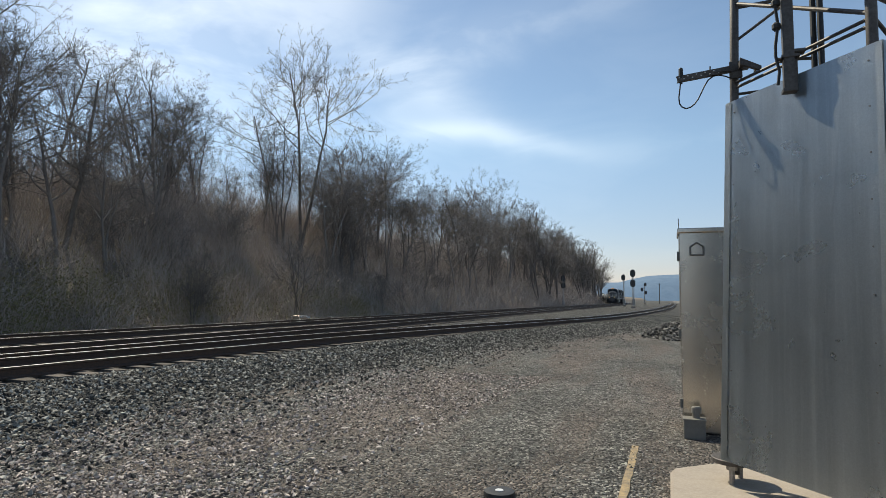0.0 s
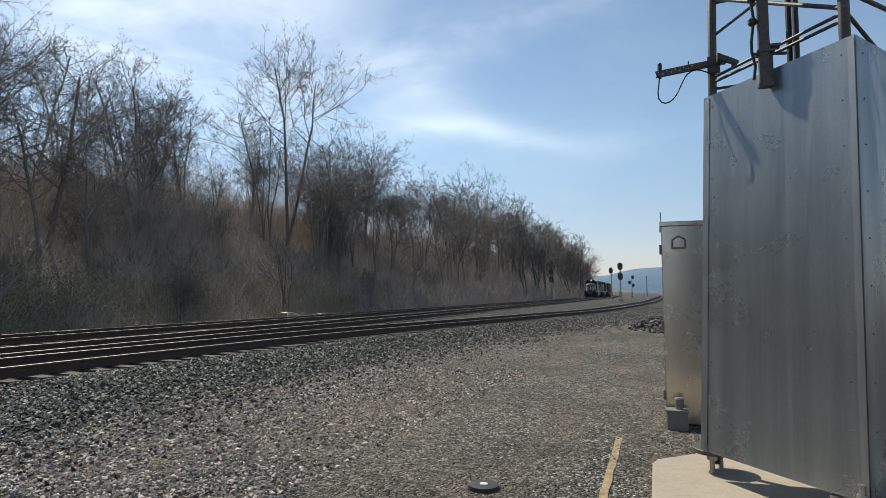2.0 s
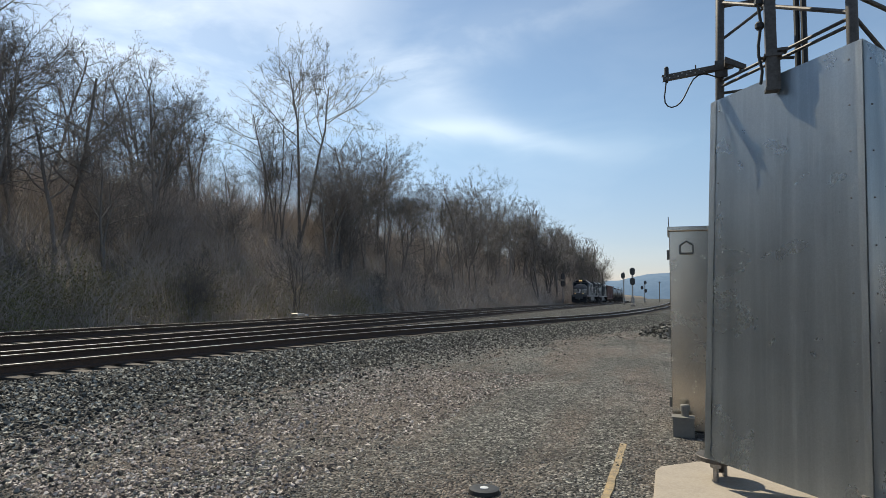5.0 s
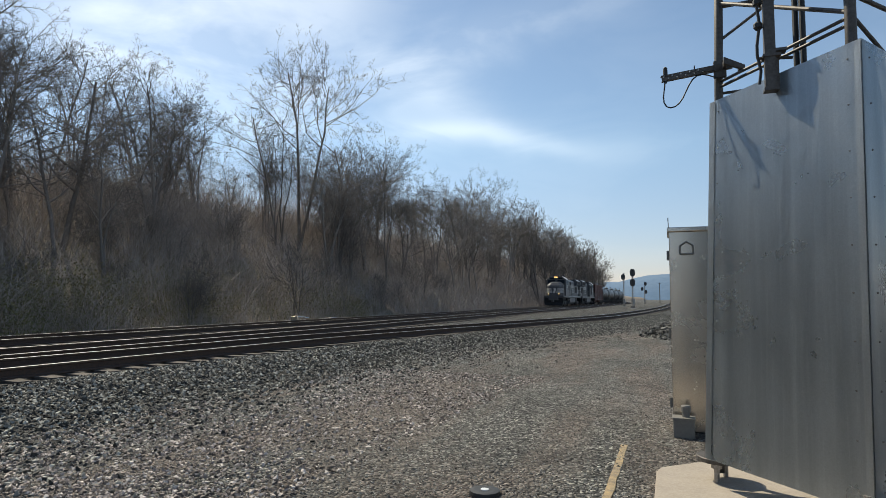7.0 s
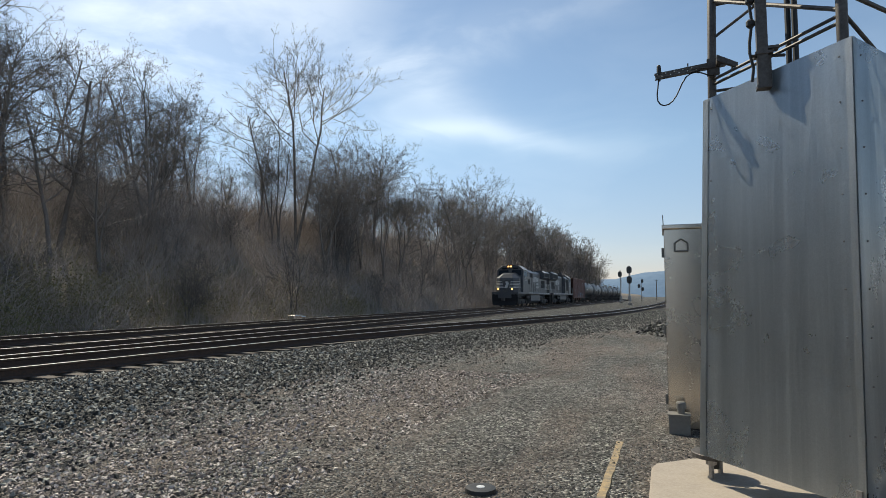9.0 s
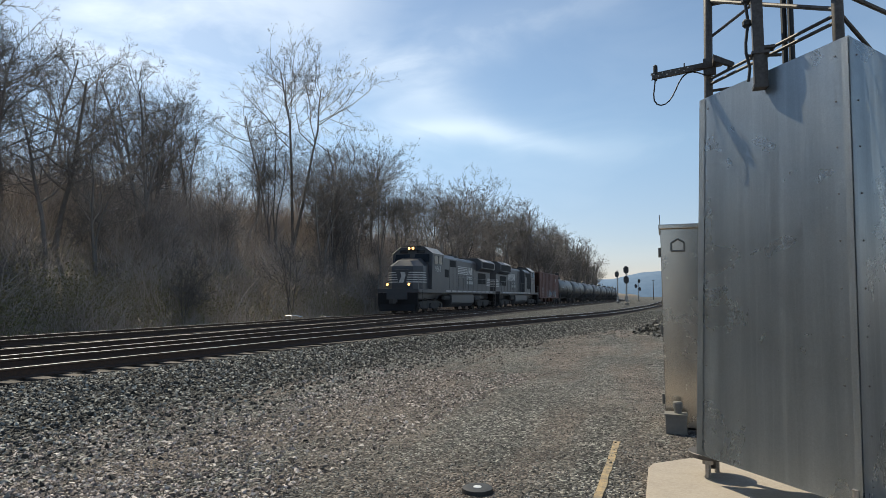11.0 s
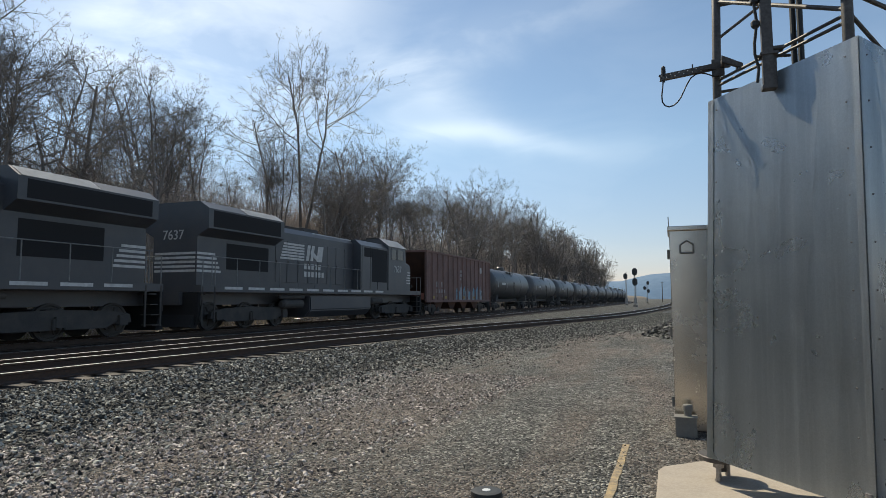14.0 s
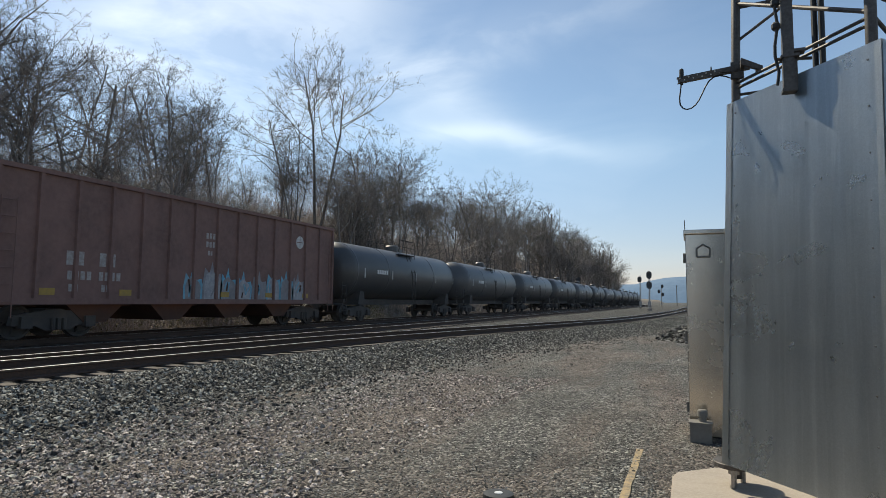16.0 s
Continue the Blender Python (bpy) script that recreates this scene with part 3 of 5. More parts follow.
# ---- trees ----
def tubes(name, segments, mat, parent=None):
    """Tapered tubes for (p0, p1, r0, r1) rows: five-sided where thick, three-sided twigs."""
    verts, faces, base = [], [], 0
    data = np.array([(*a, *b, r, q) for a, b, r, q in segments])
    twigs = data[data[:, 6] <= 0.0135]
    if len(twigs):
        rng = np.random.default_rng(len(twigs))
        a, b = twigs[:, :3], twigs[:, 3:6]
        side = np.cross(b - a, rng.normal(size=a.shape))
        side /= np.linalg.norm(side, axis=1, keepdims=True) + 1e-9
        low, high = side * twigs[:, 6:7], side * twigs[:, 7:8]
        verts.append(np.stack([a - low, a + low, b + high, b - high], 1).reshape(-1, 3))
        faces += (4 * np.arange(len(twigs))[:, None] + np.arange(4)).tolist()
        base = 4 * len(twigs)
    for low_r, high_r, sides in ((0.06, 9.0, 6), (0.0135, 0.06, 3)):
        rows = data[(data[:, 6] > low_r) & (data[:, 6] <= high_r)]
        if not len(rows):
            continue
        a, b = rows[:, :3], rows[:, 3:6]
        way = b - a
        way /= np.linalg.norm(way, axis=1, keepdims=True) + 1e-9
        ref = np.where(np.abs(way[:, 2:3]) < 0.9, [[0, 0, 1.0]], [[1.0, 0, 0]])
        u = np.cross(way, ref)
        u /= np.linalg.norm(u, axis=1, keepdims=True)
        v = np.cross(way, u)
        ang = np.arange(sides) * math.tau / sides
        ring = np.cos(ang)[None, :, None] * u[:, None] + np.sin(ang)[None, :, None] * v[:, None]
        low = a[:, None] + ring * rows[:, 6, None, None]
        high = b[:, None] + ring * rows[:, 7, None, None]
        n = len(rows)
        verts.append(np.concatenate([low, high], 1).reshape(-1, 3))
        k = np.arange(sides)
        quad = np.stack([k, (k + 1) % sides, (k + 1) % sides + sides, k + sides], 1)
        faces += (quad[None] + (base + 2 * sides * np.arange(n))[:, None, None]).reshape(-1, 4).tolist()
        base += 2 * sides * n
    ob = raw(name, np.concatenate(verts).tolist(), faces, mat, parent)
    for face in ob.data.polygons:
        face.use_smooth = True
    return ob


def grow(rng, segments, start, way, length, radius, level, steps, spread, twig, counts, bare=0.3):
    """One stem that wanders and tapers, with side shoots by level."""
    p, d = Vector(start), Vector(way).normalized()
    shoots = counts[level] if level < len(counts) else 0
    tip = max(twig, radius * (0.25 if level else 0.35))
    marks = sorted(rng.uniform(bare if level == 0 else 0.15, 1.0) for _ in range(shoots))
    for i in range(steps):
        bent = Vector((rng.gauss(0, 1), rng.gauss(0, 1), rng.gauss(0, 0.6))) * (0.08 if level == 0 else 0.22)
        d = (d + bent + Vector((0, 0, 0.08 if level else 0.05))).normalized()
        q = p + d * (length / steps)
        f0, f1 = i / steps, (i + 1) / steps
        r0, r1 = radius + (tip - radius) * f0, radius + (tip - radius) * f1
        segments.append((tuple(p), tuple(q), r0, r1))
        for m in marks:
            if f0 <= m < f1:
                side = Vector((rng.gauss(0, 1), rng.gauss(0, 1), rng.gauss(0, 1)))
                side = (side - d * side.dot(d)).normalized()
                lean = rng.uniform(0.6, 1.15) * spread
                away = (d * math.cos(lean) + side * math.sin(lean)).normalized()
                size = length * rng.uniform(0.34, 0.58) * (1.25 - 0.6 * m if level == 0 else 1.15 - 0.55 * m)
                here = p.lerp(q, (m - f0) * steps)
                r = min(r0 * 0.62, max(twig, size * 0.017))
                grow(rng, segments, here, away, size, r, level + 1, (7, 4, 2, 2, 1)[min(level + 1, 4)], spread, twig, counts)
        p = q


def tree(seed, height, counts, spread=0.8, fork=1, lean=(0, 0), twig=0.006, girth=0.018, splay=0.16, bare=0.3, label="tall bare grey-brown tree with fine twigs", vines=0):
    rng = random.Random(seed)
    thing = empty("bare_tree", label, "tree", "trees on the bank")
    trunk, crown = [], []
    segments = []
    for k in range(fork):
        a = rng.uniform(0, math.tau)
        out = 0.0 if fork == 1 else splay
        way = (lean[0] + out * math.cos(a + k * math.tau / fork), lean[1] + out * math.sin(a + k * math.tau / fork), 1)
        grow(rng, segments, (0.12 * k, 0.05 * k, -0.4), way, height * (1 if k == 0 else rng.uniform(0.75, 0.95)), height * girth * (1 if fork == 1 else 0.75), 0, 7, spread, twig, counts, bare)
    for row in segments:
        (trunk if row[2] > height * girth * 0.42 else crown).append(row)
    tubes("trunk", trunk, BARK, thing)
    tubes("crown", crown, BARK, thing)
    if vines:
        tangle = []
        for _ in range(vines):
            a, b, r, q = trunk[rng.randrange(len(trunk))]
            p = Vector(a).lerp(Vector(b), rng.random()) + Vector((rng.gauss(0, 0.22), rng.gauss(0, 0.22), rng.gauss(0, 0.3)))
            for _ in range(3):
                n = p + Vector((rng.gauss(0, 0.22), rng.gauss(0, 0.22), rng.gauss(-0.1, 0.3)))
                tangle.append((tuple(p), tuple(n), 0.008, 0.006))
                p = n
        tubes("vine", tangle, BRUSH, thing)
    return thing


def plant_trees():
    full, mid, low = (13, 7, 6, 4), (11, 7, 5, 3), (9, 6, 5)
    kinds = [
        tree(11, 12.5, full, 0.85, 2, twig=0.0075, girth=0.014, splay=0.12, bare=0.35),
        tree(23, 11.0, full, 1.0, 1, (0.12, 0.0), girth=0.016, bare=0.35),
        tree(37, 12.5, (10, 6, 5, 4), 0.95, 1, girth=0.011, bare=0.48, vines=45, label="bare tree with a trunk wrapped in dry vines"),
        tree(41, 10.0, full, 0.95, 3, girth=0.014, bare=0.35),
        tree(59, 12.0, (9, 6, 5, 4), 0.9, 2, (-0.04, 0.02), girth=0.010, splay=0.08, bare=0.5, vines=30, label="slender bare tree hung with dry vines"),
        tree(67, 8.0, mid, 1.05, 3, twig=0.006, label="low spreading bare tree with dense twigs"),
        tree(83, 12.0, low, 0.7, 1, twig=0.012),
        tree(97, 10.5, low, 0.85, 2, twig=0.012),
        tree(101, 9.0, low, 0.9, 3, twig=0.012),
    ]
    shrubs = [
        tree(131, 3.2, (7, 6, 4), 1.1, 6, twig=0.006, girth=0.009, label="leafless many-stemmed shrub on the bank"),
        tree(139, 2.6, (8, 6, 4), 1.25, 5, (0.3, 0.1), twig=0.006, girth=0.009, label="leafless tangled shrub on the bank"),
        tree(149, 4.2, (7, 6, 4), 0.9, 4, (-0.1, -0.15), twig=0.007, girth=0.010, label="leafless sapling thicket on the bank"),
    ]
    for thing in shrubs:
        thing.name = "bare_shrub"
        tagged(thing, category="shrub", group="shrubs on the bank")
    kinds += shrubs
    kinds.append(tree(229, 15.5, (10, 7, 6, 4), 0.9, 2, (0.0, 0.0), twig=0.0075, girth=0.012, splay=0.05, bare=0.5, label="tallest bare tree, twin-stemmed, standing over the wood"))
    used = set()

    def place(k, x, y, size, turn):
        m = Matrix.Translation((x, y, ground_z(x, y))) @ Matrix.Rotation(turn, 4, "Z") @ Matrix.Scale(size, 4)
        if k not in used:
            used.add(k)
            kinds[k].matrix_basis = m
            return
        ob = copy_thing(kinds[k], Matrix.Identity(4))
        ob.matrix_basis = m

    # trees that stand out against the sky
    for k, x, y, size, turn in TREES_SEEN:
        place(k, x, y, size, radians(turn))
    rng = random.Random(5)
    for _ in range(104):
        y = 6 + 116 * rng.random() ** 1.15
        x = -25.0 - 20 * rng.random() ** 1.1 - (6 if y < 16 else 0)
        place(rng.choice((0, 1, 2, 2, 2, 3, 4, 4, 4, 5)), x, y, rng.uniform(0.55, 0.95), rng.uniform(0, math.tau))
    for k in range(60):
        y = 6 + 84 * rng.random() ** 1.3
        x = -22.2 - 9 * rng.random() ** 1.2
        place(9 + k % 3, x, y, rng.uniform(0.7, 1.35), rng.uniform(0, math.tau))
    for _ in range(150):
        y = rng.uniform(112, 330)
        x = -23.5 - 20 * rng.random() ** 1.5 + bend(y)
        place(rng.choice((6, 7, 8)), x, y, rng.uniform(0.95, 1.5), rng.uniform(0, math.tau))


TREES_SEEN = [
    (12, -30.4, 45.5, 1.14, 110), (1, -30.0, 17.0, 0.95, 200), (3, -33.0, 22.0, 1.0, 40), (1, -28.0, 21.5, 0.8, 90),
    (4, -27.0, 56.0, 1.05, 10), (2, -27.5, 80.0, 1.15, 130), (4, -28.0, 72.0, 0.95, 250), (3, -30.0, 92.0, 1.25, 75), (4, -29.0, 100.0, 1.25, 30), (3, -28.0, 110.0, 1.3, 190), (0, -29.0, 120.0, 1.2, 60), (3, -29.0, 132.0, 1.3, 20), (1, -28.5, 84.0, 1.15, 300),
    (5, -27.5, 48.0, 1.1, 160), (5, -31.0, 30.0, 1.2, 300), (1, -30.0, 52.0, 1.0, 15), (0, -32.0, 64.0, 0.9, 100),
]
plant_trees()


def underbrush():
    """Dry stems and saplings that cover the bank."""
    rng = np.random.default_rng(12)
    n = 112000
    y = 3 + 215 * rng.random(n) ** 1.55
    x = -20.9 - 24 * rng.random(n) ** 1.15
    height = rng.gamma(3.0, 0.42, n) * (0.45 + 0.55 * np.clip((-20.3 - x) / 3, 0, 1))
    clump = np.array([noise.noise((a / 2.3, b / 2.3, 0.5)) for a, b in zip(x, y)])
    height *= np.clip(1.0 + 1.1 * clump, 0.25, 2.2) * (1 + 0.9 * np.clip((-27 - x) / 8, 0, 1))
    foot = np.array([(a + bend(b), b, ground_z(a + bend(b), b) - 0.05) for a, b in zip(x, y)])
    lean = rng.normal(size=(n, 2)) * 0.72
    mid = foot + np.stack([lean[:, 0] * height * 0.4, lean[:, 1] * height * 0.4, height * 0.55], 1)
    tip = foot + np.stack([lean[:, 0] * height + rng.normal(size=n) * 0.2, lean[:, 1] * height + rng.normal(size=n) * 0.2, height * (1 - 0.25 * np.abs(lean[:, 0]))], 1)
    turn = rng.uniform(0, math.pi, n)
    side = np.stack([np.cos(turn), np.sin(turn), 0 * turn], 1) * (rng.uniform(0.004, 0.011, n) * (1 + y / 70))[:, None]
    verts = np.stack([foot - side, foot + side, mid - side * 0.8, mid + side * 0.8, tip], 1).reshape(-1, 3)
    k = 5 * np.arange(n)[:, None]
    faces = (k + np.array([[0, 1, 3, 2]])).tolist() + (k + np.array([[2, 3, 4]])).tolist()
    ob = raw("underbrush", verts.tolist(), faces, BRUSH)
    tagged(ob, "dense dry brown brush and saplings covering the bank", "brush", kind="stuff")

    m = 26000
    centre = np.array([(-21.7 - 3.0 * rng.random(), 9 + 34 * rng.random() ** 1.3) for _ in range(120)])
    pick = centre[rng.integers(0, len(centre), m)] + rng.normal(size=(m, 2)) * np.array([0.75, 0.95])
    z = np.array([ground_z(a, b) for a, b in pick]) + np.abs(rng.normal(size=m)) * 0.75
    p = np.column_stack([pick, z])
    a, b = rng.normal(size=(m, 3)), rng.normal(size=(m, 3))
    a /= np.linalg.norm(a, axis=1, keepdims=True)
    b /= np.linalg.norm(b, axis=1, keepdims=True)
    size = rng.uniform(0.03, 0.07, m)[:, None]
    verts = np.stack([p - a * size, p + b * size * 0.6, p + a * size, p - b * size * 0.6], 1).reshape(-1, 3)
    ob = raw("brush_leaves", verts.tolist(), (4 * np.arange(m)[:, None] + np.arange(4)).tolist(), LEAF)
    tagged(ob, "sparse olive and tan leaves in the brush at the foot of the bank", "brush", kind="stuff")


underbrush()


# ---- train ----
# Cars run in their own space: y backwards from the leading coupler, x towards the yard, z over the railhead.
LOCO_LENGTH, HOPPER_LENGTH, TANK_LENGTH, TANKS = 22.05, 16.0, 17.25, 19


def wheelset(parent, y, r, tread=0.7525):
    bm = bmesh.new()
    for s in (-1, 1):
        x = s * tread
        lathe(bm, [(x - s * 0.07, r + 0.02), (x - s * 0.03, r + 0.02), (x - s * 0.03, r), (x + s * 0.065, r - 0.006), (x + s * 0.065, r - 0.07), (x + s * 0.03, r - 0.09), (x + s * 0.04, 0.14), (x + s * 0.09, 0.12)], "x", 20)
        for k in range(5):
            a = k * math.tau / 5
            rod(bm, (x + s * 0.05, 0.3 * r * math.cos(a), 0.3 * r * math.sin(a)), (x + s * 0.055, 0.72 * r * math.cos(a), 0.72 * r * math.sin(a)), 0.035, 6)
    rod(bm, (-0.75, 0, 0), (0.75, 0, 0), 0.09, 10)
    ob = part("wheel", bm, DIRTY, parent)
    ob.location = (0, y, r)
    return ob


def truck_frame(parent, y, axles, r, half=1.02):
    """Side frames with springs and bearing boxes."""
    bm = bmesh.new()
    first, last = y + axles[0], y + axles[-1]
    for s in (-1, 1):
        x0, x1 = sorted((s * half, s * (half + 0.16)))
        top = r + 0.22
        prism([(first - 0.35, r - 0.08), (first - 0.30, r + 0.18), (first + 0.35, top + 0.06), (y, top + 0.12), (last - 0.35, top + 0.06), (last + 0.30, r + 0.18), (last + 0.35, r - 0.08), (last - 0.30, r - 0.1), (last - 0.55, r - 0.22), (first + 0.55, r - 0.22), (first + 0.30, r - 0.1)], x0, x1, "x", bm)
        for a in axles:
            box(bm, *sorted((s * (half + 0.1), s * (half + 0.27))), y + a - 0.15, y + a + 0.15, r - 0.15, r + 0.15)
        for d in (-0.16, 0, 0.16):
            rod(bm, (s * (half + 0.19), y + d, r - 0.2), (s * (half + 0.19), y + d, r + 0.1), 0.06, 8)
    box(bm, -half, half, y - 0.25, y + 0.25, r - 0.05, r + 0.35)
    return part("truck", bm, DIRTY, parent)


def coupler(parent, y, way):
    bm = bmesh.new()
    a, b = sorted((y + way * 0.02, y + way * 0.75))
    box(bm, -0.09, 0.09, a, b, 0.75, 0.95)
    c, d = sorted((y - way * 0.02, y + way * 0.3))
    prism([(-0.18, c), (0.1, c), (0.2, d), (-0.12, d)], 0.68, 1.0, "z", bm)
    return part("coupler", bm, DIRTY, parent)


def words(text, size, mat, parent, m, label="", name="lettering"):
    curve = bpy.data.curves.new("lettering", "FONT")
    curve.body, curve.size, curve.extrude = text, size, 0.004
    curve.align_x = "CENTER"
    ob = new("lettering", curve)
    mesh = bpy.data.meshes.new_from_object(ob.evaluated_get(bpy.context.evaluated_depsgraph_get()))
    bpy.data.objects.remove(ob)
    bpy.data.curves.remove(curve)
    mesh.materials.clear()
    mesh.materials.append(mat)
    made = new(name, mesh)
    made.parent, made.matrix_basis = parent, m
    if label:
        made["label"] = label
    return made


def on_side(y, z, x, back=False):
    """Pose of writing on the side that faces the yard: reads along -y or +y is up to the viewer's side."""
    return Matrix(((0, 0, 1, x), (1, 0, 0, y), (0, 1, 0, z), (0, 0, 0, 1)))


def stripes_on_side(parent, y0, y1, z0, n, high, gap, x, slant=0.0):
    for k in range(n):
        z = z0 + k * (high + gap)
        shift = slant * k
        part("stripe", prism([(y0 + shift, z), (y1 + shift, z), (y1 + shift + slant, z + high), (y0 + shift + slant, z + high)], x, x + 0.006, "x"), WHITE, parent)


def mark_on_side(parent, y, z, size, x):
    """The railway's slanting mark as plain slabs."""
    for a, b in ((0.0, 0.22), (0.34, 0.56), (0.85, 1.3)):
        part("emblem", prism([(y + a * size, z), (y + b * size, z), (y + (b + 0.14) * size, z + 0.62 * size), (y + (a + 0.14) * size, z + 0.62 * size)], x, x + 0.006, "x"), WHITE, parent)
    part("emblem", prism([(y + 0.34 * size, z + 0.3 * size), (y + 0.9 * size, z), (y + 1.05 * size, z + 0.12 * size), (y + 0.42 * size, z + 0.5 * size)], x + 0.004, x + 0.011, "x"), WHITE, parent)
    for dz, n in ((-0.42, 5), (-0.82, 6)):
        for k in range(n):
            yy = y + (k - 0.4) * size * 0.3
            part("letter_bar", block(x, x + 0.006, yy, yy + 0.2 * size, z + dz * size, z + dz * size + 0.26 * size), WHITE, parent)


def locomotive(label, number, newer, wide_side=1):
    """A wide-nosed six-axle diesel; its cab leads towards -y. wide_side: which side carries the marks seen from the yard."""
    loco = empty("locomotive", label, "locomotive", "locomotives")
    L, s = LOCO_LENGTH, wide_side
    # frame, deck and tank
    bm = bmesh.new()
    box(bm, -1.52, 1.52, 1.0, L - 1.0, 1.42, 1.66)
    box(bm, -0.75, 0.75, 0.8, L - 0.8, 0.95, 1.42)
    part("deck", bm, BLACK, loco)
    for side in (-1, 1):
        for k in range(10):
            y = 6.6 + k * 1.36
            part("reflector_stripe", block(*sorted((side * 1.52, side * 1.526)), y, y + 1.0, 1.52, 1.62), WHITE, loco)
    tank = prism([(-1.45, 1.3), (-1.45, 0.65), (-1.15, 0.32), (1.15, 0.32), (1.45, 0.65), (1.45, 1.3)], 8.0, 14.0)
    bmesh.ops.bevel(tank, geom=tank.edges[:], offset=0.05, segments=2, affect="EDGES")
    part("fuel_tank", tank, BLACK, loco)
    for side in (-1, 1):
        for x, y0, y1, z, r in ((1.25, 14.4, 16.0, 0.95, 0.2), (1.3, 14.3, 16.2, 1.25, 0.09), (1.25, 6.4, 7.8, 1.05, 0.18)):
            part("air_reservoir", lathe(bmesh.new(), [(y0, r * 0.5), (y0 + r * 0.4, r), (y1 - r * 0.4, r), (y1, r * 0.5)], "y", 14, (side * x, 0, z)), DIRTY, loco)
    for y in (4.1, L - 4.3):
        truck_frame(loco, y, (-2.05, 0.0, 2.05), 0.53)
        for a in (-2.05, 0.0, 2.05):
            wheelset(loco, y + a, 0.53)
    # pilots with steps
    for y, way in ((0.0, 1), (L, -1)):
        coupler(loco, y, way)
        bm = bmesh.new()
        f = y + way * 0.95
        prism([(-1.45, 0.62), (-1.3, 0.16), (1.3, 0.16), (1.45, 0.62), (1.45, 1.4), (-1.45, 1.4)], *sorted((f, f + way * 0.12)), "y", bm)
        prism([(f, 0.62), (f - way * 0.22, 0.2), (f, 0.16)], -1.3, 1.3, "x", bm)
        part("pilot", bm, GRILLE, loco)
        for side in (-1, 1):
            bm = bmesh.new()
            for k in range(4):
                z = 0.32 + k * 0.33
                box(bm, *sorted((side * 1.02, side * 1.5)), *sorted((f + way * (0.12 + 0.06 * k), f + way * (0.42 + 0.06 * k))), z, z + 0.035)
            box(bm, *sorted((side * 1.5, side * 1.53)), *sorted((f + way * 0.1, f + way * 0.16)), 0.3, 1.6)
            box(bm, *sorted((side * 1.5, side * 1.53)), *sorted((f + way * 0.72, f + way * 0.78)), 0.3, 1.6)
            part("step", bm, DIRTY, loco)
            grab = rod(bmesh.new(), (side * 1.5, f + way * 0.14, 1.5), (side * 1.5, f + way * 0.14, 2.55), 0.02, 6)
            rod(grab, (side * 1.5, f + way * 0.14, 2.55), (side * 0.5, f + way * 0.1, 2.55), 0.02, 6)
            part("handrail", grab, HANDRAIL, loco)
            part("grab_iron", rod(bmesh.new(), (side * 1.5, f + way * 0.76, 1.5), (side * 1.5, f + way * 0.76, 2.55), 0.02, 6), HANDRAIL, loco)
    # nose, wide below, with its top narrowing between two sloping shoulders and rising to the cab
    nose = bmesh.new()
    low = [(-1.32, 3.4), (-1.32, 2.35), (-0.8, 1.75), (0.8, 1.75), (1.32, 2.35), (1.32, 3.4)]
    rings = []
    for z, wide, pull, rise in ((1.66, 1.0, 0.0, 0.0), (3.02, 1.0, 0.0, 0.0), (3.26, 0.98, 0.05, 0.08), (3.62, 0.60, 0.34, 0.22), (3.66, 0.54, 0.42, 0.24)):
        rings.append([nose.verts.new((x * wide, y if y > 3.3 else min(y + pull, 3.35), z + rise * (y - 1.75) / 1.65)) for x, y in low])
    for one, two in zip(rings, rings[1:]):
        for k in range(6):
            nose.faces.new((one[k], one[(k + 1) % 6], two[(k + 1) % 6], two[k]))
    nose.faces.new(rings[-1])
    bmesh.ops.recalc_face_normals(nose, faces=nose.faces[:])
    nose = part("nose", nose, BLACK, loco)
    for k in range(5):
        z = 2.12 + k * 0.165
        for side in (-1, 1):
            bm = bmesh.new()
            inner = 0.28 + 0.05 * k
            for a, b in (((inner, 1.742), (0.805, 1.742)), ((0.805, 1.742), (1.328, 2.345)), ((1.328, 2.345), (1.328, 3.05 - 0.06 * k))):
                v = [bm.verts.new((side * p[0], p[1], z + h)) for p, h in ((a, 0), (b, 0), (b, 0.065), (a, 0.065))]
                bm.faces.new(v)
            part("stripe", bm, WHITE, nose)
    part("nose_door", block(-0.33, 0.33, 1.715, 1.755, 1.75, 2.9, 0.01), BLACK, nose)
    part("emblem", prism([(-0.27, 2.10), (0.10, 2.10), (0.27, 2.62), (0.22, 2.84), (-0.14, 2.84), (-0.05, 2.55)], 1.705, 1.714), WHITE, nose)
    for z in (3.02, 3.70):
        part("nose_rail", rod(bmesh.new(), (-0.5, 1.70 if z < 3.3 else 2.15, z), (0.5, 1.70 if z < 3.3 else 2.15, z), 0.016, 6), HANDRAIL, nose)
    for side in (-1, 1):
        bm = bmesh.new()
        lathe(bm, [(1.15, 0.1), (1.03, 0.115), (1.03, 0.09), (1.05, 0.085)], "y", 14, (side * 0.8, 0, 1.97))
        part("ditch_light", bm, DIRTY, loco)
        part("lamp", lathe(bmesh.new(), [(1.02, 0.03), (1.03, 0.09), (1.04, 0.09)], "y", 14, (side * 0.8, 0, 1.97)), LAMP, loco, "glowing warm ditch lamp")
    # cab
    shell = prism([(-1.55, 1.66), (1.55, 1.66), (1.55, 4.24), (0.98, 4.68), (-0.98, 4.68), (-1.55, 4.24)], 3.4, 6.0)
    for v in shell.verts:
        if v.co.y < 3.5 and v.co.z > 4:
            v.co.y += 0.22
    cab = part("cab", shell, BLACK, loco)
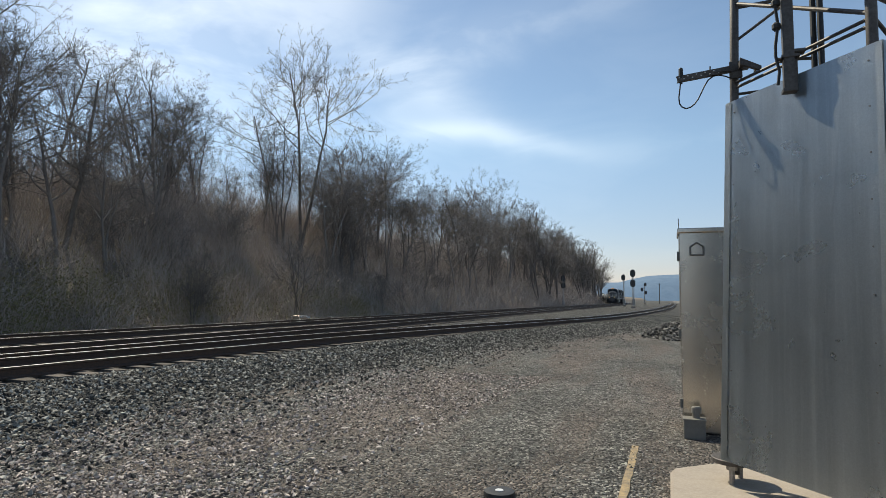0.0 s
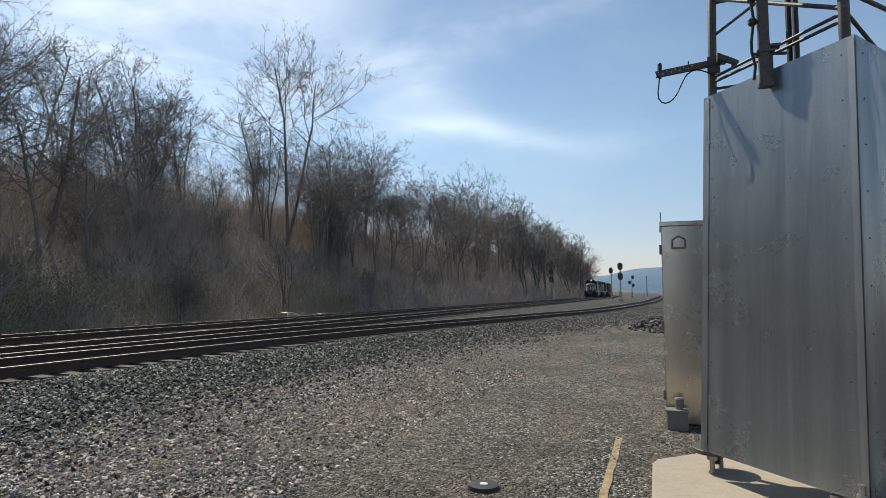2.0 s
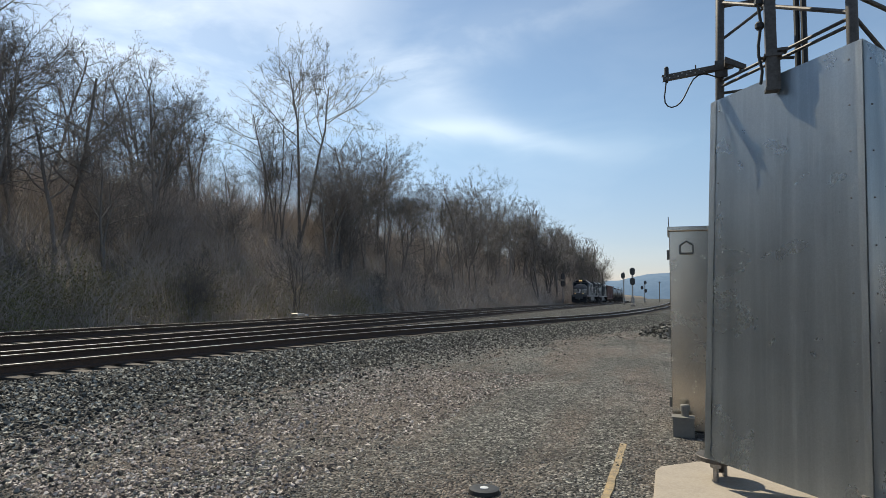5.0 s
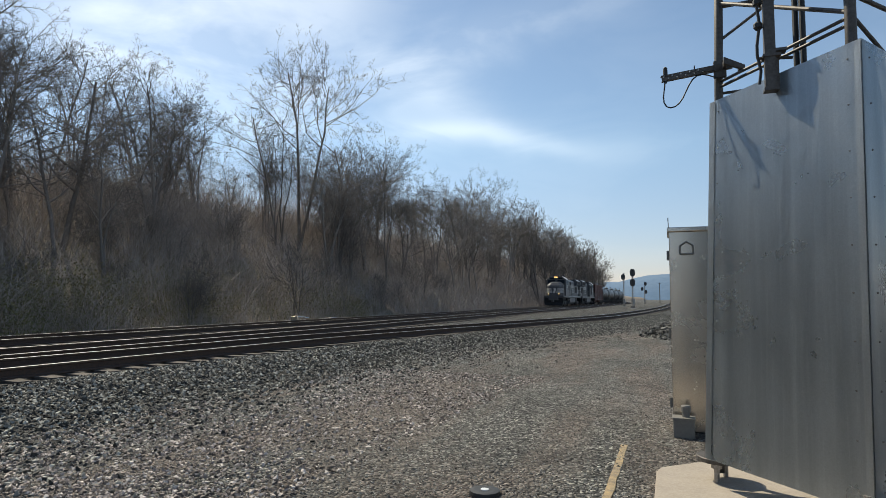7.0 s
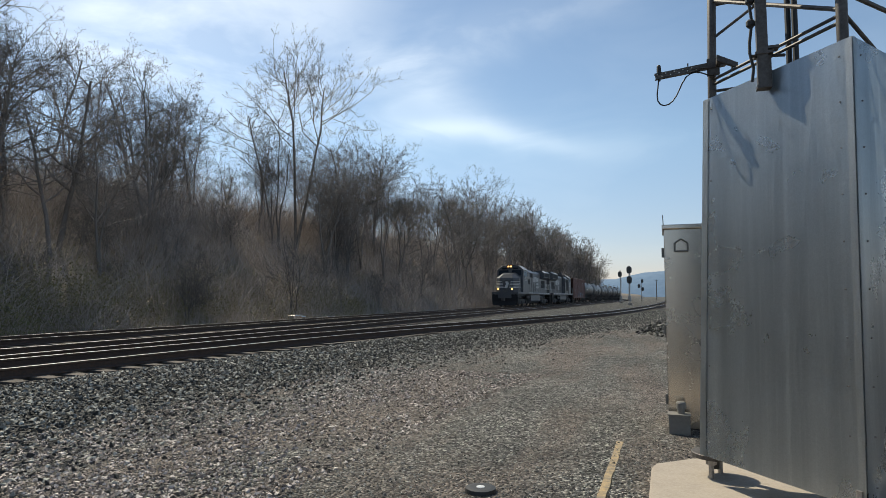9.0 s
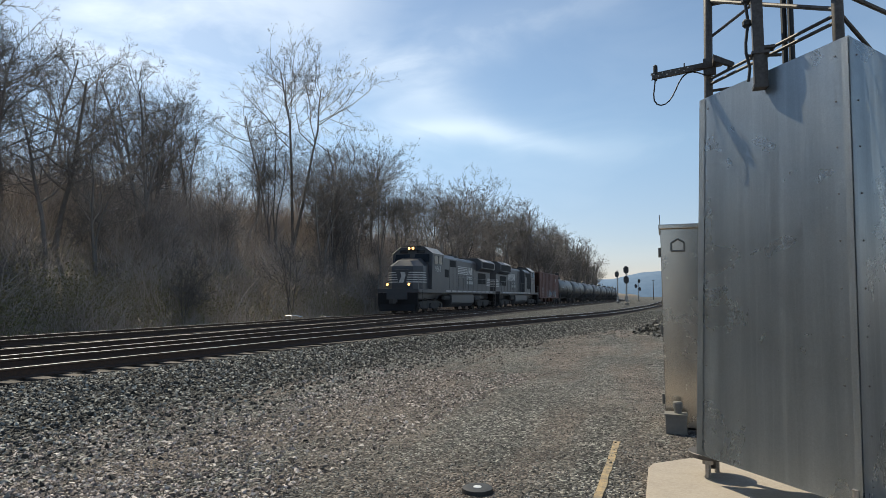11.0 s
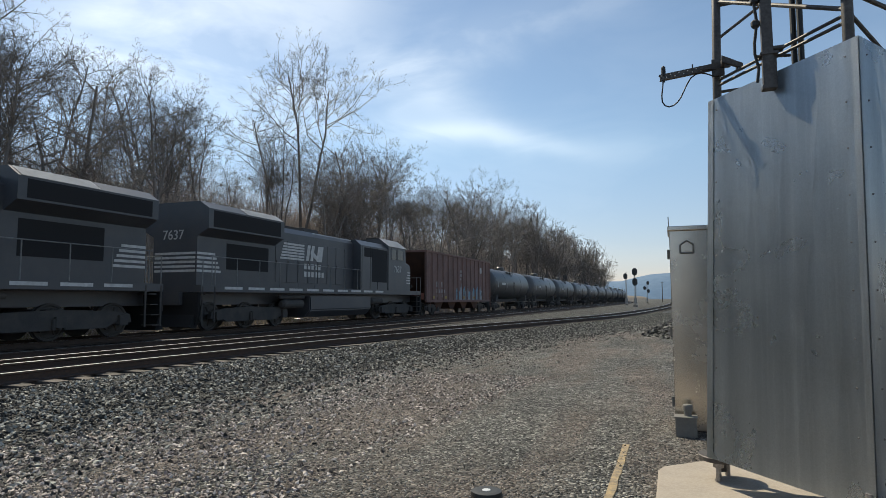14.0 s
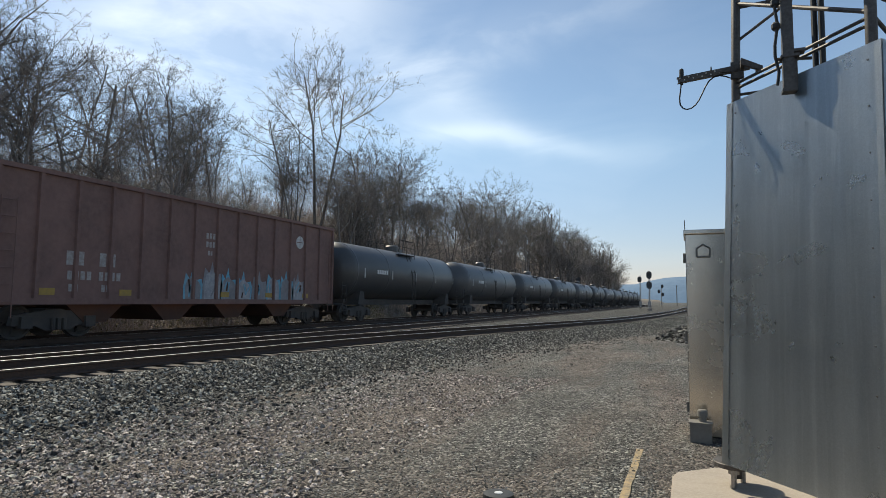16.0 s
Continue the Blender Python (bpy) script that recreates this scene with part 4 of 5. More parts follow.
    for side in (-1, 1):
        # Pale panel paints the sun's glint along the roof slope.
        bm = bmesh.new()
        v = [bm.verts.new(p) for p in ((side * 1.60, 3.5, 4.23), (side * 1.60, 6.05, 4.23), (side * 0.95, 6.05, 4.72), (side * 0.95, 3.5, 4.72))]
        bm.faces.new(v if side > 0 else v[::-1])
        bmesh.ops.solidify(bm, geom=bm.faces[:], thickness=0.03)
        part("roof_slope", bm, PALE_GREY_GLINT, cab, "sloping cab roof panel with the sun's glint painted in")
        for a, b in ((3.95, 4.75), (4.9, 5.6)):
            x = side * 1.55
            part("window", block(*sorted((x - side * 0.01, x + side * 0.008)), a, b, 3.5, 4.1, 0.004), GLASS, cab)
            bm = bmesh.new()
            for y0, y1, z0, z1 in ((a - 0.05, b + 0.05, 3.45, 3.5), (a - 0.05, b + 0.05, 4.1, 4.15), (a - 0.05, a, 3.5, 4.1), (b, b + 0.05, 3.5, 4.1)):
                box(bm, *sorted((x - side * 0.01, x + side * 0.022)), y0, y1, z0, z1)
            part("window_frame", bm, BLACK, cab)
        bm = bmesh.new()
        v = [bm.verts.new(p) for p in ((side * 0.2, 3.41, 3.62), (side * 1.35, 3.41, 3.62), (side * 1.3, 3.59, 4.2), (side * 0.2, 3.59, 4.2))]
        bm.faces.new(v)
        bmesh.ops.solidify(bm, geom=bm.faces[:], thickness=0.02)
        part("windscreen", bm, GLASS, cab)
        part("number_board", block(*sorted((side * 0.35, side * 0.95)), 3.5, 3.60, 4.28, 4.5, 0.01), GLASS, cab)
    part("headlight_housing", block(-0.32, 0.32, 3.30, 3.72, 4.46, 4.76, 0.02), DIRTY, cab)
    for side in (-1, 1):
        part("headlight", lathe(bmesh.new(), [(3.27, 0.05), (3.28, 0.095), (3.31, 0.095)], "y", 14, (side * 0.15, 0, 4.61)), LAMP, cab, "glowing warm headlight")
    bm = bmesh.new()
    box(bm, -0.35, 0.35, 4.3, 5.2, 4.68, 4.86)
    rod(bm, (0.6, 4.6, 4.56), (0.6, 4.6, 4.95), 0.02, 6)
    for d in (-0.1, 0.0, 0.1):
        rod(bm, (-0.6 + d, 5.3, 4.7), (-0.6 + d, 4.95, 4.7), 0.04, 8)
    rod(bm, (-0.6, 5.3, 4.56), (-0.6, 5.3, 4.72), 0.03, 6)
    part("roof_gear", bm, DIRTY, cab)
    # equipment cabinets behind the cab
    cabinet = prism([(-1.5, 1.66), (1.5, 1.66), (1.5, 4.05), (1.15, 4.35), (-1.15, 4.35), (-1.5, 4.05)], 6.02, 9.3)
    cabinet = part("equipment_cabinet", cabinet, BLACK, loco)
    for side in (-1, 1):
        x = side * 1.5
        for a, b, z0, z1 in ((6.3, 7.2, 2.6, 3.2), (7.5, 8.9, 3.45, 3.95)):
            part("louvre", block(*sorted((x - side * 0.02, x + side * 0.006)), a, b, z0, z1), GRILLE, cabinet)
        bm = bmesh.new()
        for y in (7.3, 8.2, 9.15):
            box(bm, *sorted((x, x + side * 0.012)), y, y + 0.02, 1.7, 4.0)
        part("door_seam", bm, GRILLE, cabinet)
    # engine hood
    hood = prism([(-1.02, 1.66), (1.02, 1.66), (1.02, 4.1), (0.8, 4.35), (-0.8, 4.35), (-1.02, 4.1)], 9.3, 16.2)
    hood = part("engine_hood", hood, BLACK, loco)
    for side in (-1, 1):
        x = side * 1.02
        for k in range(8):
            y = 9.45 + k * 0.84
            part("hood_door", block(*sorted((x, x + side * 0.02)), y, y + 0.78, 1.9, 3.75, 0.006), BLACK, hood)
            part("latch", block(*sorted((x + side * 0.02, x + side * 0.035)), y + 0.68, y + 0.73, 2.7, 2.85), DIRTY, hood)
        bm = bmesh.new()
        rod(bm, (side * 0.98, 9.5, 4.28), (side * 0.98, 13.2, 4.28), 0.025, 6)
        part("grab_rail", bm, WHITE, hood)
    bm = bmesh.new()
    prism([(-0.35, 4.35), (0.35, 4.35), (0.25, 4.62), (-0.25, 4.62)], 11.6, 12.9, "y", bm)
    box(bm, -0.6, 0.6, 13.4, 15.4, 4.35, 4.5)
    part("exhaust_stack", bm, DIRTY, hood)
    # radiator with overhanging wings
    zt = 4.72 if newer else 4.62
    rad = prism([(-1.02, 1.66), (1.02, 1.66), (1.02, 3.45), (1.52, 3.72), (1.52, zt - 0.28), (1.1, zt), (-1.1, zt), (-1.52, zt - 0.28), (-1.52, 3.72), (-1.02, 3.45)], 16.2, 20.75)
    rad = part("radiator", rad, BLACK, loco)
    for side in (-1, 1):
        part("radiator_grille", block(*sorted((side * 1.51, side * 1.527)), 16.45, 20.5, 3.78, zt - 0.34), GRILLE, rad)
        part("lower_grille", block(*sorted((side * 1.01, side * 1.026)), 16.6, 19.2, 2.3, 3.3), GRILLE, rad)
        # Light panel carries the glint painted on the radiator slope.
        bm = bmesh.new()
        v = [bm.verts.new(p) for p in ((side * 1.53, 16.3, zt - 0.27), (side * 1.53, 18.6, zt - 0.27), (side * 1.1, 18.6, zt + 0.012), (side * 1.1, 16.3, zt + 0.012))]
        bm.faces.new(v if side > 0 else v[::-1])
        bmesh.ops.solidify(bm, geom=bm.faces[:], thickness=0.02)
        part("wing_slope", bm, PALE_GREY_GLINT, rad, "sloping radiator panel with the sun's glint painted in")
    for k in range(5):
        z = 2.15 + k * 0.16
        part("stripe", block(-0.95, 0.95, 20.75, 20.757, z, z + 0.085), WHITE, rad)
        for side in (-1, 1):
            part("stripe", block(*sorted((side * 1.02, side * 1.028)), 19.5 + 0.08 * k, 20.75, z, z + 0.085), WHITE, rad)
    # walkway rails
    for side in (-1, 1):
        for k in range(9):
            y = 9.6 + k * 1.36
            part("stanchion", rod(bmesh.new(), (side * 1.48, y, 1.66), (side * 1.48, y, 2.7), 0.018, 6), HANDRAIL, loco)
        part("handrail", rod(bmesh.new(), (side * 1.48, 9.3, 2.7), (side * 1.48, 20.6, 2.7), 0.018, 6), HANDRAIL, loco)
    # marks on the side towards the yard
    face = s * 1.56
    fx = face if s > 0 else face - 0.006
    if s > 0:
        words(number, 0.60, WHITE, cab, on_side(4.68, 2.95, face + 0.006), "white road number")
        stripes_on_side(hood, 10.75, 13.3, 3.02, 5, 0.075, 0.065, 1.045)
        mark_on_side(hood, 13.35, 3.04, 1.0, 1.045)
    else:
        flip = Matrix.Rotation(math.pi, 4, "Z")
        words(number, 0.55, WHITE, cab, flip @ on_side(-4.75, 2.75, 1.562), "white road number")
        words(number, 0.5, WHITE, rad, Matrix(((-1, 0, 0, 0.1), (0, 0, 1, 20.76), (0, 1, 0, 3.35), (0, 0, 0, 1))), "white road number")
        part("cab_door", block(-1.512, -1.5, 6.15, 8.0, 2.1, 3.95), GRILLE, cabinet)
        for k in range(6):
            z = 2.93 + k * 0.13
            part("stripe", block(-1.051, -1.045, 13.95, 15.8 - 0.05 * k, z, z + 0.085), WHITE, hood)
        y, z, size, x = 13.8, 2.95, 1.05, -1.051
        for a, b in ((0.0, 0.22), (0.34, 0.56), (0.85, 1.3)):
            part("emblem", prism([(y - a * size, z), (y - b * size, z), (y - (b + 0.14) * size, z + 0.7 * size), (y - (a + 0.14) * size, z + 0.7 * size)], x, x + 0.006, "x"), WHITE, hood)
        part("emblem", prism([(y - 0.34 * size, z + 0.34), (y - 0.9 * size, z), (y - 1.05 * size, z + 0.14), (y - 0.42 * size, z + 0.56)], x - 0.005, x + 0.002, "x"), WHITE, hood)
        for dz, n in ((-0.4, 5), (-0.76, 6)):
            for k in range(n):
                yy = y + 0.2 - (k + 0.2) * 0.3
                part("letter_bar", block(x, x + 0.006, yy - 0.2, yy, z + dz, z + dz + 0.25), WHITE, hood)
    return loco


def hopper_car():
    car = empty("hopper_car", "brown open-top hopper wagon with ribbed sides and graffiti", "hopper wagon")
    L, a, b = HOPPER_LENGTH, 0.25, HOPPER_LENGTH - 0.55
    z0, z1, w = 1.05, 4.36, 1.5
    bm = bmesh.new()
    for s in (-1, 1):
        box(bm, *sorted((s * (w - 0.02), s * w)), a, b, z0, z1)
    body = part("side_sheet", bm, OXIDE, car)
    bm = bmesh.new()
    for s in (-1, 1):
        box(bm, *sorted((s * (w - 0.06), s * (w + 0.09))), a - 0.03, b + 0.03, z1 - 0.02, z1 + 0.1)
        box(bm, *sorted((s * (w - 0.02), s * (w + 0.07))), a, b, z0 - 0.12, z0 + 0.05)
    for y in (a, b):
        box(bm, -w, w, y - 0.06, y + 0.06, z1 - 0.02, z1 + 0.1)
    part("top_chord", bm, OXIDE, car)
    n = 15
    for s in (-1, 1):
        for k in range(n):
            y = a + 0.06 + (b - a - 0.12) * k / (n - 1)
            part("rib", prism([(s * w, y - 0.07), (s * (w + 0.075), y - 0.045), (s * (w + 0.075), y + 0.045), (s * w, y + 0.07)], z0, z1, "z"), OXIDE, body)
    for y, way in ((a, 1), (b, -1)):
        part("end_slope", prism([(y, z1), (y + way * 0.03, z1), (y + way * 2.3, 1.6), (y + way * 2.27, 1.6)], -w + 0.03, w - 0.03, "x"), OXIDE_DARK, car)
        for s in (-1, 1):
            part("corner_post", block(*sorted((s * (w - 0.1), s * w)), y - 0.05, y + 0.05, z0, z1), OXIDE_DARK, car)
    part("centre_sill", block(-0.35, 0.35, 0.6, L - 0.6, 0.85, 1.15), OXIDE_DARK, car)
    for k in range(4):
        y = 3.4 + k * 2.83
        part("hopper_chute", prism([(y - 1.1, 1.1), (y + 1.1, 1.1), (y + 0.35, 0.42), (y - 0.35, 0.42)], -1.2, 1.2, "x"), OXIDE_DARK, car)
    for s in (-1, 1):
        for y in (a + 0.3, b - 0.3):
            bm = bmesh.new()
            for k in range(7):
                z = 1.0 + k * 0.42
                rod(bm, (s * (w + 0.13), y - 0.2, z), (s * (w + 0.13), y + 0.2, z), 0.014, 6)
            for d in (-0.2, 0.2):
                rod(bm, (s * (w + 0.13), y + d, 0.6), (s * (w + 0.13), y + d, 3.6), 0.014, 6)
            part("ladder", bm, OXIDE, car)
    x = w + 0.078
    for y in (1.5, 3.9, 8.1, 10.6, 13.1):
        part("reflector", block(w + 0.004, w + 0.012, y, y + 0.42, 1.18, 1.36), YELLOW, car)
    for y, z, n, size in ((2.2, 2.0, 2, 0.38), (3.2, 2.0, 2, 0.38), (2.25, 1.6, 4, 0.24), (3.2, 1.6, 4, 0.24), (2.3, 1.28, 2, 0.2), (3.3, 1.28, 2, 0.2), (7.3, 3.2, 3, 0.2), (7.3, 2.9, 3, 0.2), (7.4, 2.62, 2, 0.16)):
        for k in range(n):
            part("letter_bar", block(w + 0.004, w + 0.01, y + k * size * 0.8, y + (k * 0.8 + 0.55) * size, z, z + size), LETTERING, car)
    disc = lathe(bmesh.new(), [(w + 0.004, 0.27), (w + 0.011, 0.27)], "x", 24, (0, 12.82, 3.56))
    part("emblem", disc, WHITE, car)
    bm = bmesh.new()
    box(bm, w + 0.011, w + 0.016, 12.59, 13.05, 3.545, 3.575)
    box(bm, w + 0.011, w + 0.016, 12.805, 12.835, 3.33, 3.79)
    part("emblem", bm, OXIDE, car)
    # spray-painted letters: a pale body with a blue spiked upper edge, dark strokes and a white rim
    rng = random.Random(4)
    for k in range(8):
        y, wide = 6.42 + k * 0.86, rng.uniform(0.70, 0.82)
        top, peak = 1.98 + rng.uniform(-0.12, 0.18), rng.uniform(0.35, 0.65)
        rim = [(y - 0.06, 1.04), (y + wide + 0.04, 1.02), (y + wide + 0.08, 1.55), (y + wide, top - 0.10), (y + wide * peak + 0.10, top - 0.16), (y + wide * peak, top + 0.30), (y + wide * peak - 0.14, top - 0.12), (y + 0.02, top + 0.08), (y - 0.08, 1.5)]
        letter = part("graffiti", prism(rim, w + 0.002, w + 0.005, "x"), SPRAY_BLUE if k % 3 != 1 else SPRAY_GREY, car, "pale blue spray-painted letter shape")
        body = [(y + 0.02, 1.10), (y + wide - 0.04, 1.09), (y + wide - 0.02, 1.5), (y + wide - 0.10, top - 0.22), (y + wide * peak, top - 0.02), (y + 0.08, top - 0.16), (y + 0.01, 1.5)]
        part("letter_fill", prism(body, w + 0.005, w + 0.008, "x"), SPRAY_WHITE if k % 2 else SPRAY_GREY, letter)
        for _ in range(4):
            a, z = y + rng.uniform(0.08, wide - 0.25), rng.uniform(1.15, top - 0.45)
            b, c = a + rng.uniform(-0.08, 0.25), z + rng.uniform(0.18, 0.42)
            part("letter_stroke", prism([(a, z), (a + 0.07, z), (b + 0.07, c), (b, c)], w + 0.008, w + 0.011, "x"), rng.choice((SPRAY_BLUE, OXIDE_DARK, SPRAY_GREY)), letter)
    for y in (2.3, L - 2.3):
        truck_frame(car, y, (-0.9, 0.9), 0.46)
        for d in (-0.9, 0.9):
            wheelset(car, y + d, 0.46)
    for y, way in ((0.0, 1), (L, -1)):
        coupler(car, y, way)
    return car


def tank_car():
    car = empty("tank_car", "black tank wagon with a domed manway on top", "tank wagon", "tank wagons")
    L, r, zc = TANK_LENGTH, 1.5, 2.62
    a, b = 1.0, L - 1.0
    head = [(a + 0.85 * (1 - math.cos(f * math.pi / 2)), r * math.sin(f * math.pi / 2)) for f in (0.06, 0.2, 0.4, 0.6, 0.8, 1.0)]
    outline = head + [(L - y, q) for y, q in reversed(head)]
    part("tank", lathe(bmesh.new(), outline, "y", 36, (0, 0, zc)), TANK, car, smooth=True)
    for y in (a + 0.9, L / 2 - 3.2, L / 2 + 3.2, b - 0.9):
        part("band", lathe(bmesh.new(), [(y, r), (y, r + 0.014), (y + 0.07, r + 0.014), (y + 0.07, r)], "y", 36, (0, 0, zc)), TANK, car)
    bm = bmesh.new()
    for s in (-1, 1):
        box(bm, *sorted((s * 0.25, s * 0.42)), 0.7, L - 0.7, 0.85, 1.15)
        for y in (2.6, L - 2.6):
            prism([(y - 0.35, 0.9), (y + 0.35, 0.9), (y + 0.2, 1.55), (y - 0.2, 1.55)], *sorted((s * 0.4, s * 1.35)), "x", bm)
        for y in (0.75, L - 0.75):
            box(bm, *sorted((0, s * 1.4)), y - 0.06, y + 0.06, 0.95, 1.15)
    part("underframe", bm, DIRTY, car)
    c = L / 2
    bm = bmesh.new()
    lathe(bm, [(zc + r - 0.12, 0.42), (zc + r + 0.28, 0.42), (zc + r + 0.36, 0.34), (zc + r + 0.4, 0.12)], "z", 18, (0, c, 0))
    box(bm, -0.2, 0.2, c + 0.7, c + 1.1, zc + r - 0.05, zc + r + 0.2)
    part("manway", bm, TANK, car)
    bm = bmesh.new()
    for s in (-1, 1):
        box(bm, *sorted((s * 0.55, s * 1.05)), c - 1.1, c + 1.1, zc + r - 0.28, zc + r - 0.23)
        for d in (-1.1, 0, 1.1):
            rod(bm, (s * 1.05, c + d, zc + r - 0.5), (s * 1.05, c + d, zc + r + 0.6), 0.022, 6)
        rod(bm, (s * 1.05, c - 1.1, zc + r + 0.6), (s * 1.05, c + 1.1, zc + r + 0.6), 0.022, 6)
        rod(bm, (s * 1.05, c - 1.1, zc + r + 0.2), (s * 1.05, c + 1.1, zc + r + 0.2), 0.018, 6)
    part("platform", bm, DIRTY, car)
    for s in (-1, 1):
        bm = bmesh.new()
        for d in (-0.22, 0.22):
            rod(bm, (s * 1.55, c + d, 0.6), (s * 1.55, c + d, 2.7), 0.02, 6)
            rod(bm, (s * 1.55, c + d, 2.7), (s * 1.08, c + d, zc + r - 0.3), 0.02, 6)
        for k in range(9):
            z = 0.65 + k * 0.27
            rod(bm, (s * 1.55, c - 0.22, z), (s * 1.55, c + 0.22, z), 0.014, 6)
        part("ladder", bm, DIRTY, car)
        for y in (0.75, L - 0.75):
            bm = bmesh.new()
            for d in (-0.2, 0.2):
                rod(bm, (s * 1.4, y + d, 0.5), (s * 1.4, y + d, 2.0), 0.018, 6)
            for k in range(4):
                rod(bm, (s * 1.4, y - 0.2, 0.6 + k * 0.4), (s * 1.4, y + 0.2, 0.6 + k * 0.4), 0.014, 6)
            part("end_ladder", bm, DIRTY, car)
    for k in range(5):
        y = 2.6 + k * 3.2
        part("reflector", block(r - 0.03, r + 0.012, y, y + 0.06, zc - 0.35, zc + 0.15), WHITE, car)
    for k in range(6):
        part("letter_bar", block(r - 0.03, r + 0.01, 4.0 + 0.22 * k, 4.14 + 0.22 * k, zc - 0.1, zc + 0.12), PALE_GREY_GLINT, car)
    for y in (2.6, L - 2.6):
        truck_frame(car, y, (-0.9, 0.9), 0.46)
        for d in (-0.9, 0.9):
            wheelset(car, y + d, 0.46)
    for y, way in ((0.0, 1), (L, -1)):
        coupler(car, y, way)
    return car


def main_line(s):
    """Place on the train's track s metres along it."""
    return Vector((main_x(s), s, RAIL_Z))


def car_pose(s, length, turned=False):
    """The pose of a car whose leading coupler is s metres along the line."""
    front, rear = main_line(s + length * 0.2), main_line(s + length * 0.8)
    way = (rear - front).normalized()
    origin = front - way * (length * 0.2)
    m = Matrix.Translation(origin) @ Matrix.Rotation(math.atan2(-way.x, way.y), 4, "Z")
    if turned:
        m = m @ Matrix.Translation((0, length, 0)) @ Matrix.Rotation(math.pi, 4, "Z")
    return m


lead = locomotive("black diesel locomotive with white nose stripes and lit headlights", "9563", False, 1)
trailing = locomotive("black diesel locomotive running backwards behind the leader", "7637", True, -1)
for ob in list(trailing.children_recursive):
    if ob.data and ob.data.materials and ob.data.materials[0] == LAMP:
        ob.data.materials[0] = GLASS
        ob["label"] = "unlit lamp"
hopper = hopper_car()
tanks = [tank_car()]
tanks += [copy_thing(tanks[0], Matrix.Identity(4)) for _ in range(TANKS - 1)]


def train_front(t):
    """Where the leading coupler is at t seconds."""
    return -5.66 + 14.245 * (14.0 - t) + 0.05 * max(0.0, 7.0 - t) ** 2


def motions():
    times = [k * 0.5 for k in range(33)]
    # each car with its distance behind the leading coupler, knuckles drawn together
    consist = [(lead, 0.0, LOCO_LENGTH, False), (trailing, 21.75, LOCO_LENGTH, True), (hopper, 43.4, HOPPER_LENGTH, False)]
    consist += [(ob, 59.4 + k * TANK_LENGTH, TANK_LENGTH, False) for k, ob in enumerate(tanks)]
    for ob, off, length, turned in consist:
        walk(ob, [(t, car_pose(train_front(t) + off, length, turned)) for t in times])
    # wheels roll on the rail, faster than the cars' own rows allow
    for ob, off, length, turned in consist[:5]:
        for wheel in [c for c in ob.children if c.name.startswith("wheel")]:
            x, y, r = wheel.location
            way = -1 if turned else 1
            walk(wheel, [(k / FPS, Matrix.Translation((x, y, r)) @ Matrix.Rotation(way * (train_front(0) - train_front(k / FPS)) / r, 4, "X")) for k in range(16 * FPS + 1)])


# ---- tower with its anti-climb shield ----
def channel(x0, x1):
    """A U-shaped steel channel along x, open at the back."""
    bm = box(bmesh.new(), x0, x1, -0.02, -0.015, -0.026, 0.026)
    box(bm, x0, x1, -0.015, 0.022, -0.026, -0.021)
    return box(bm, x0, x1, -0.015, 0.022, 0.021, 0.026)


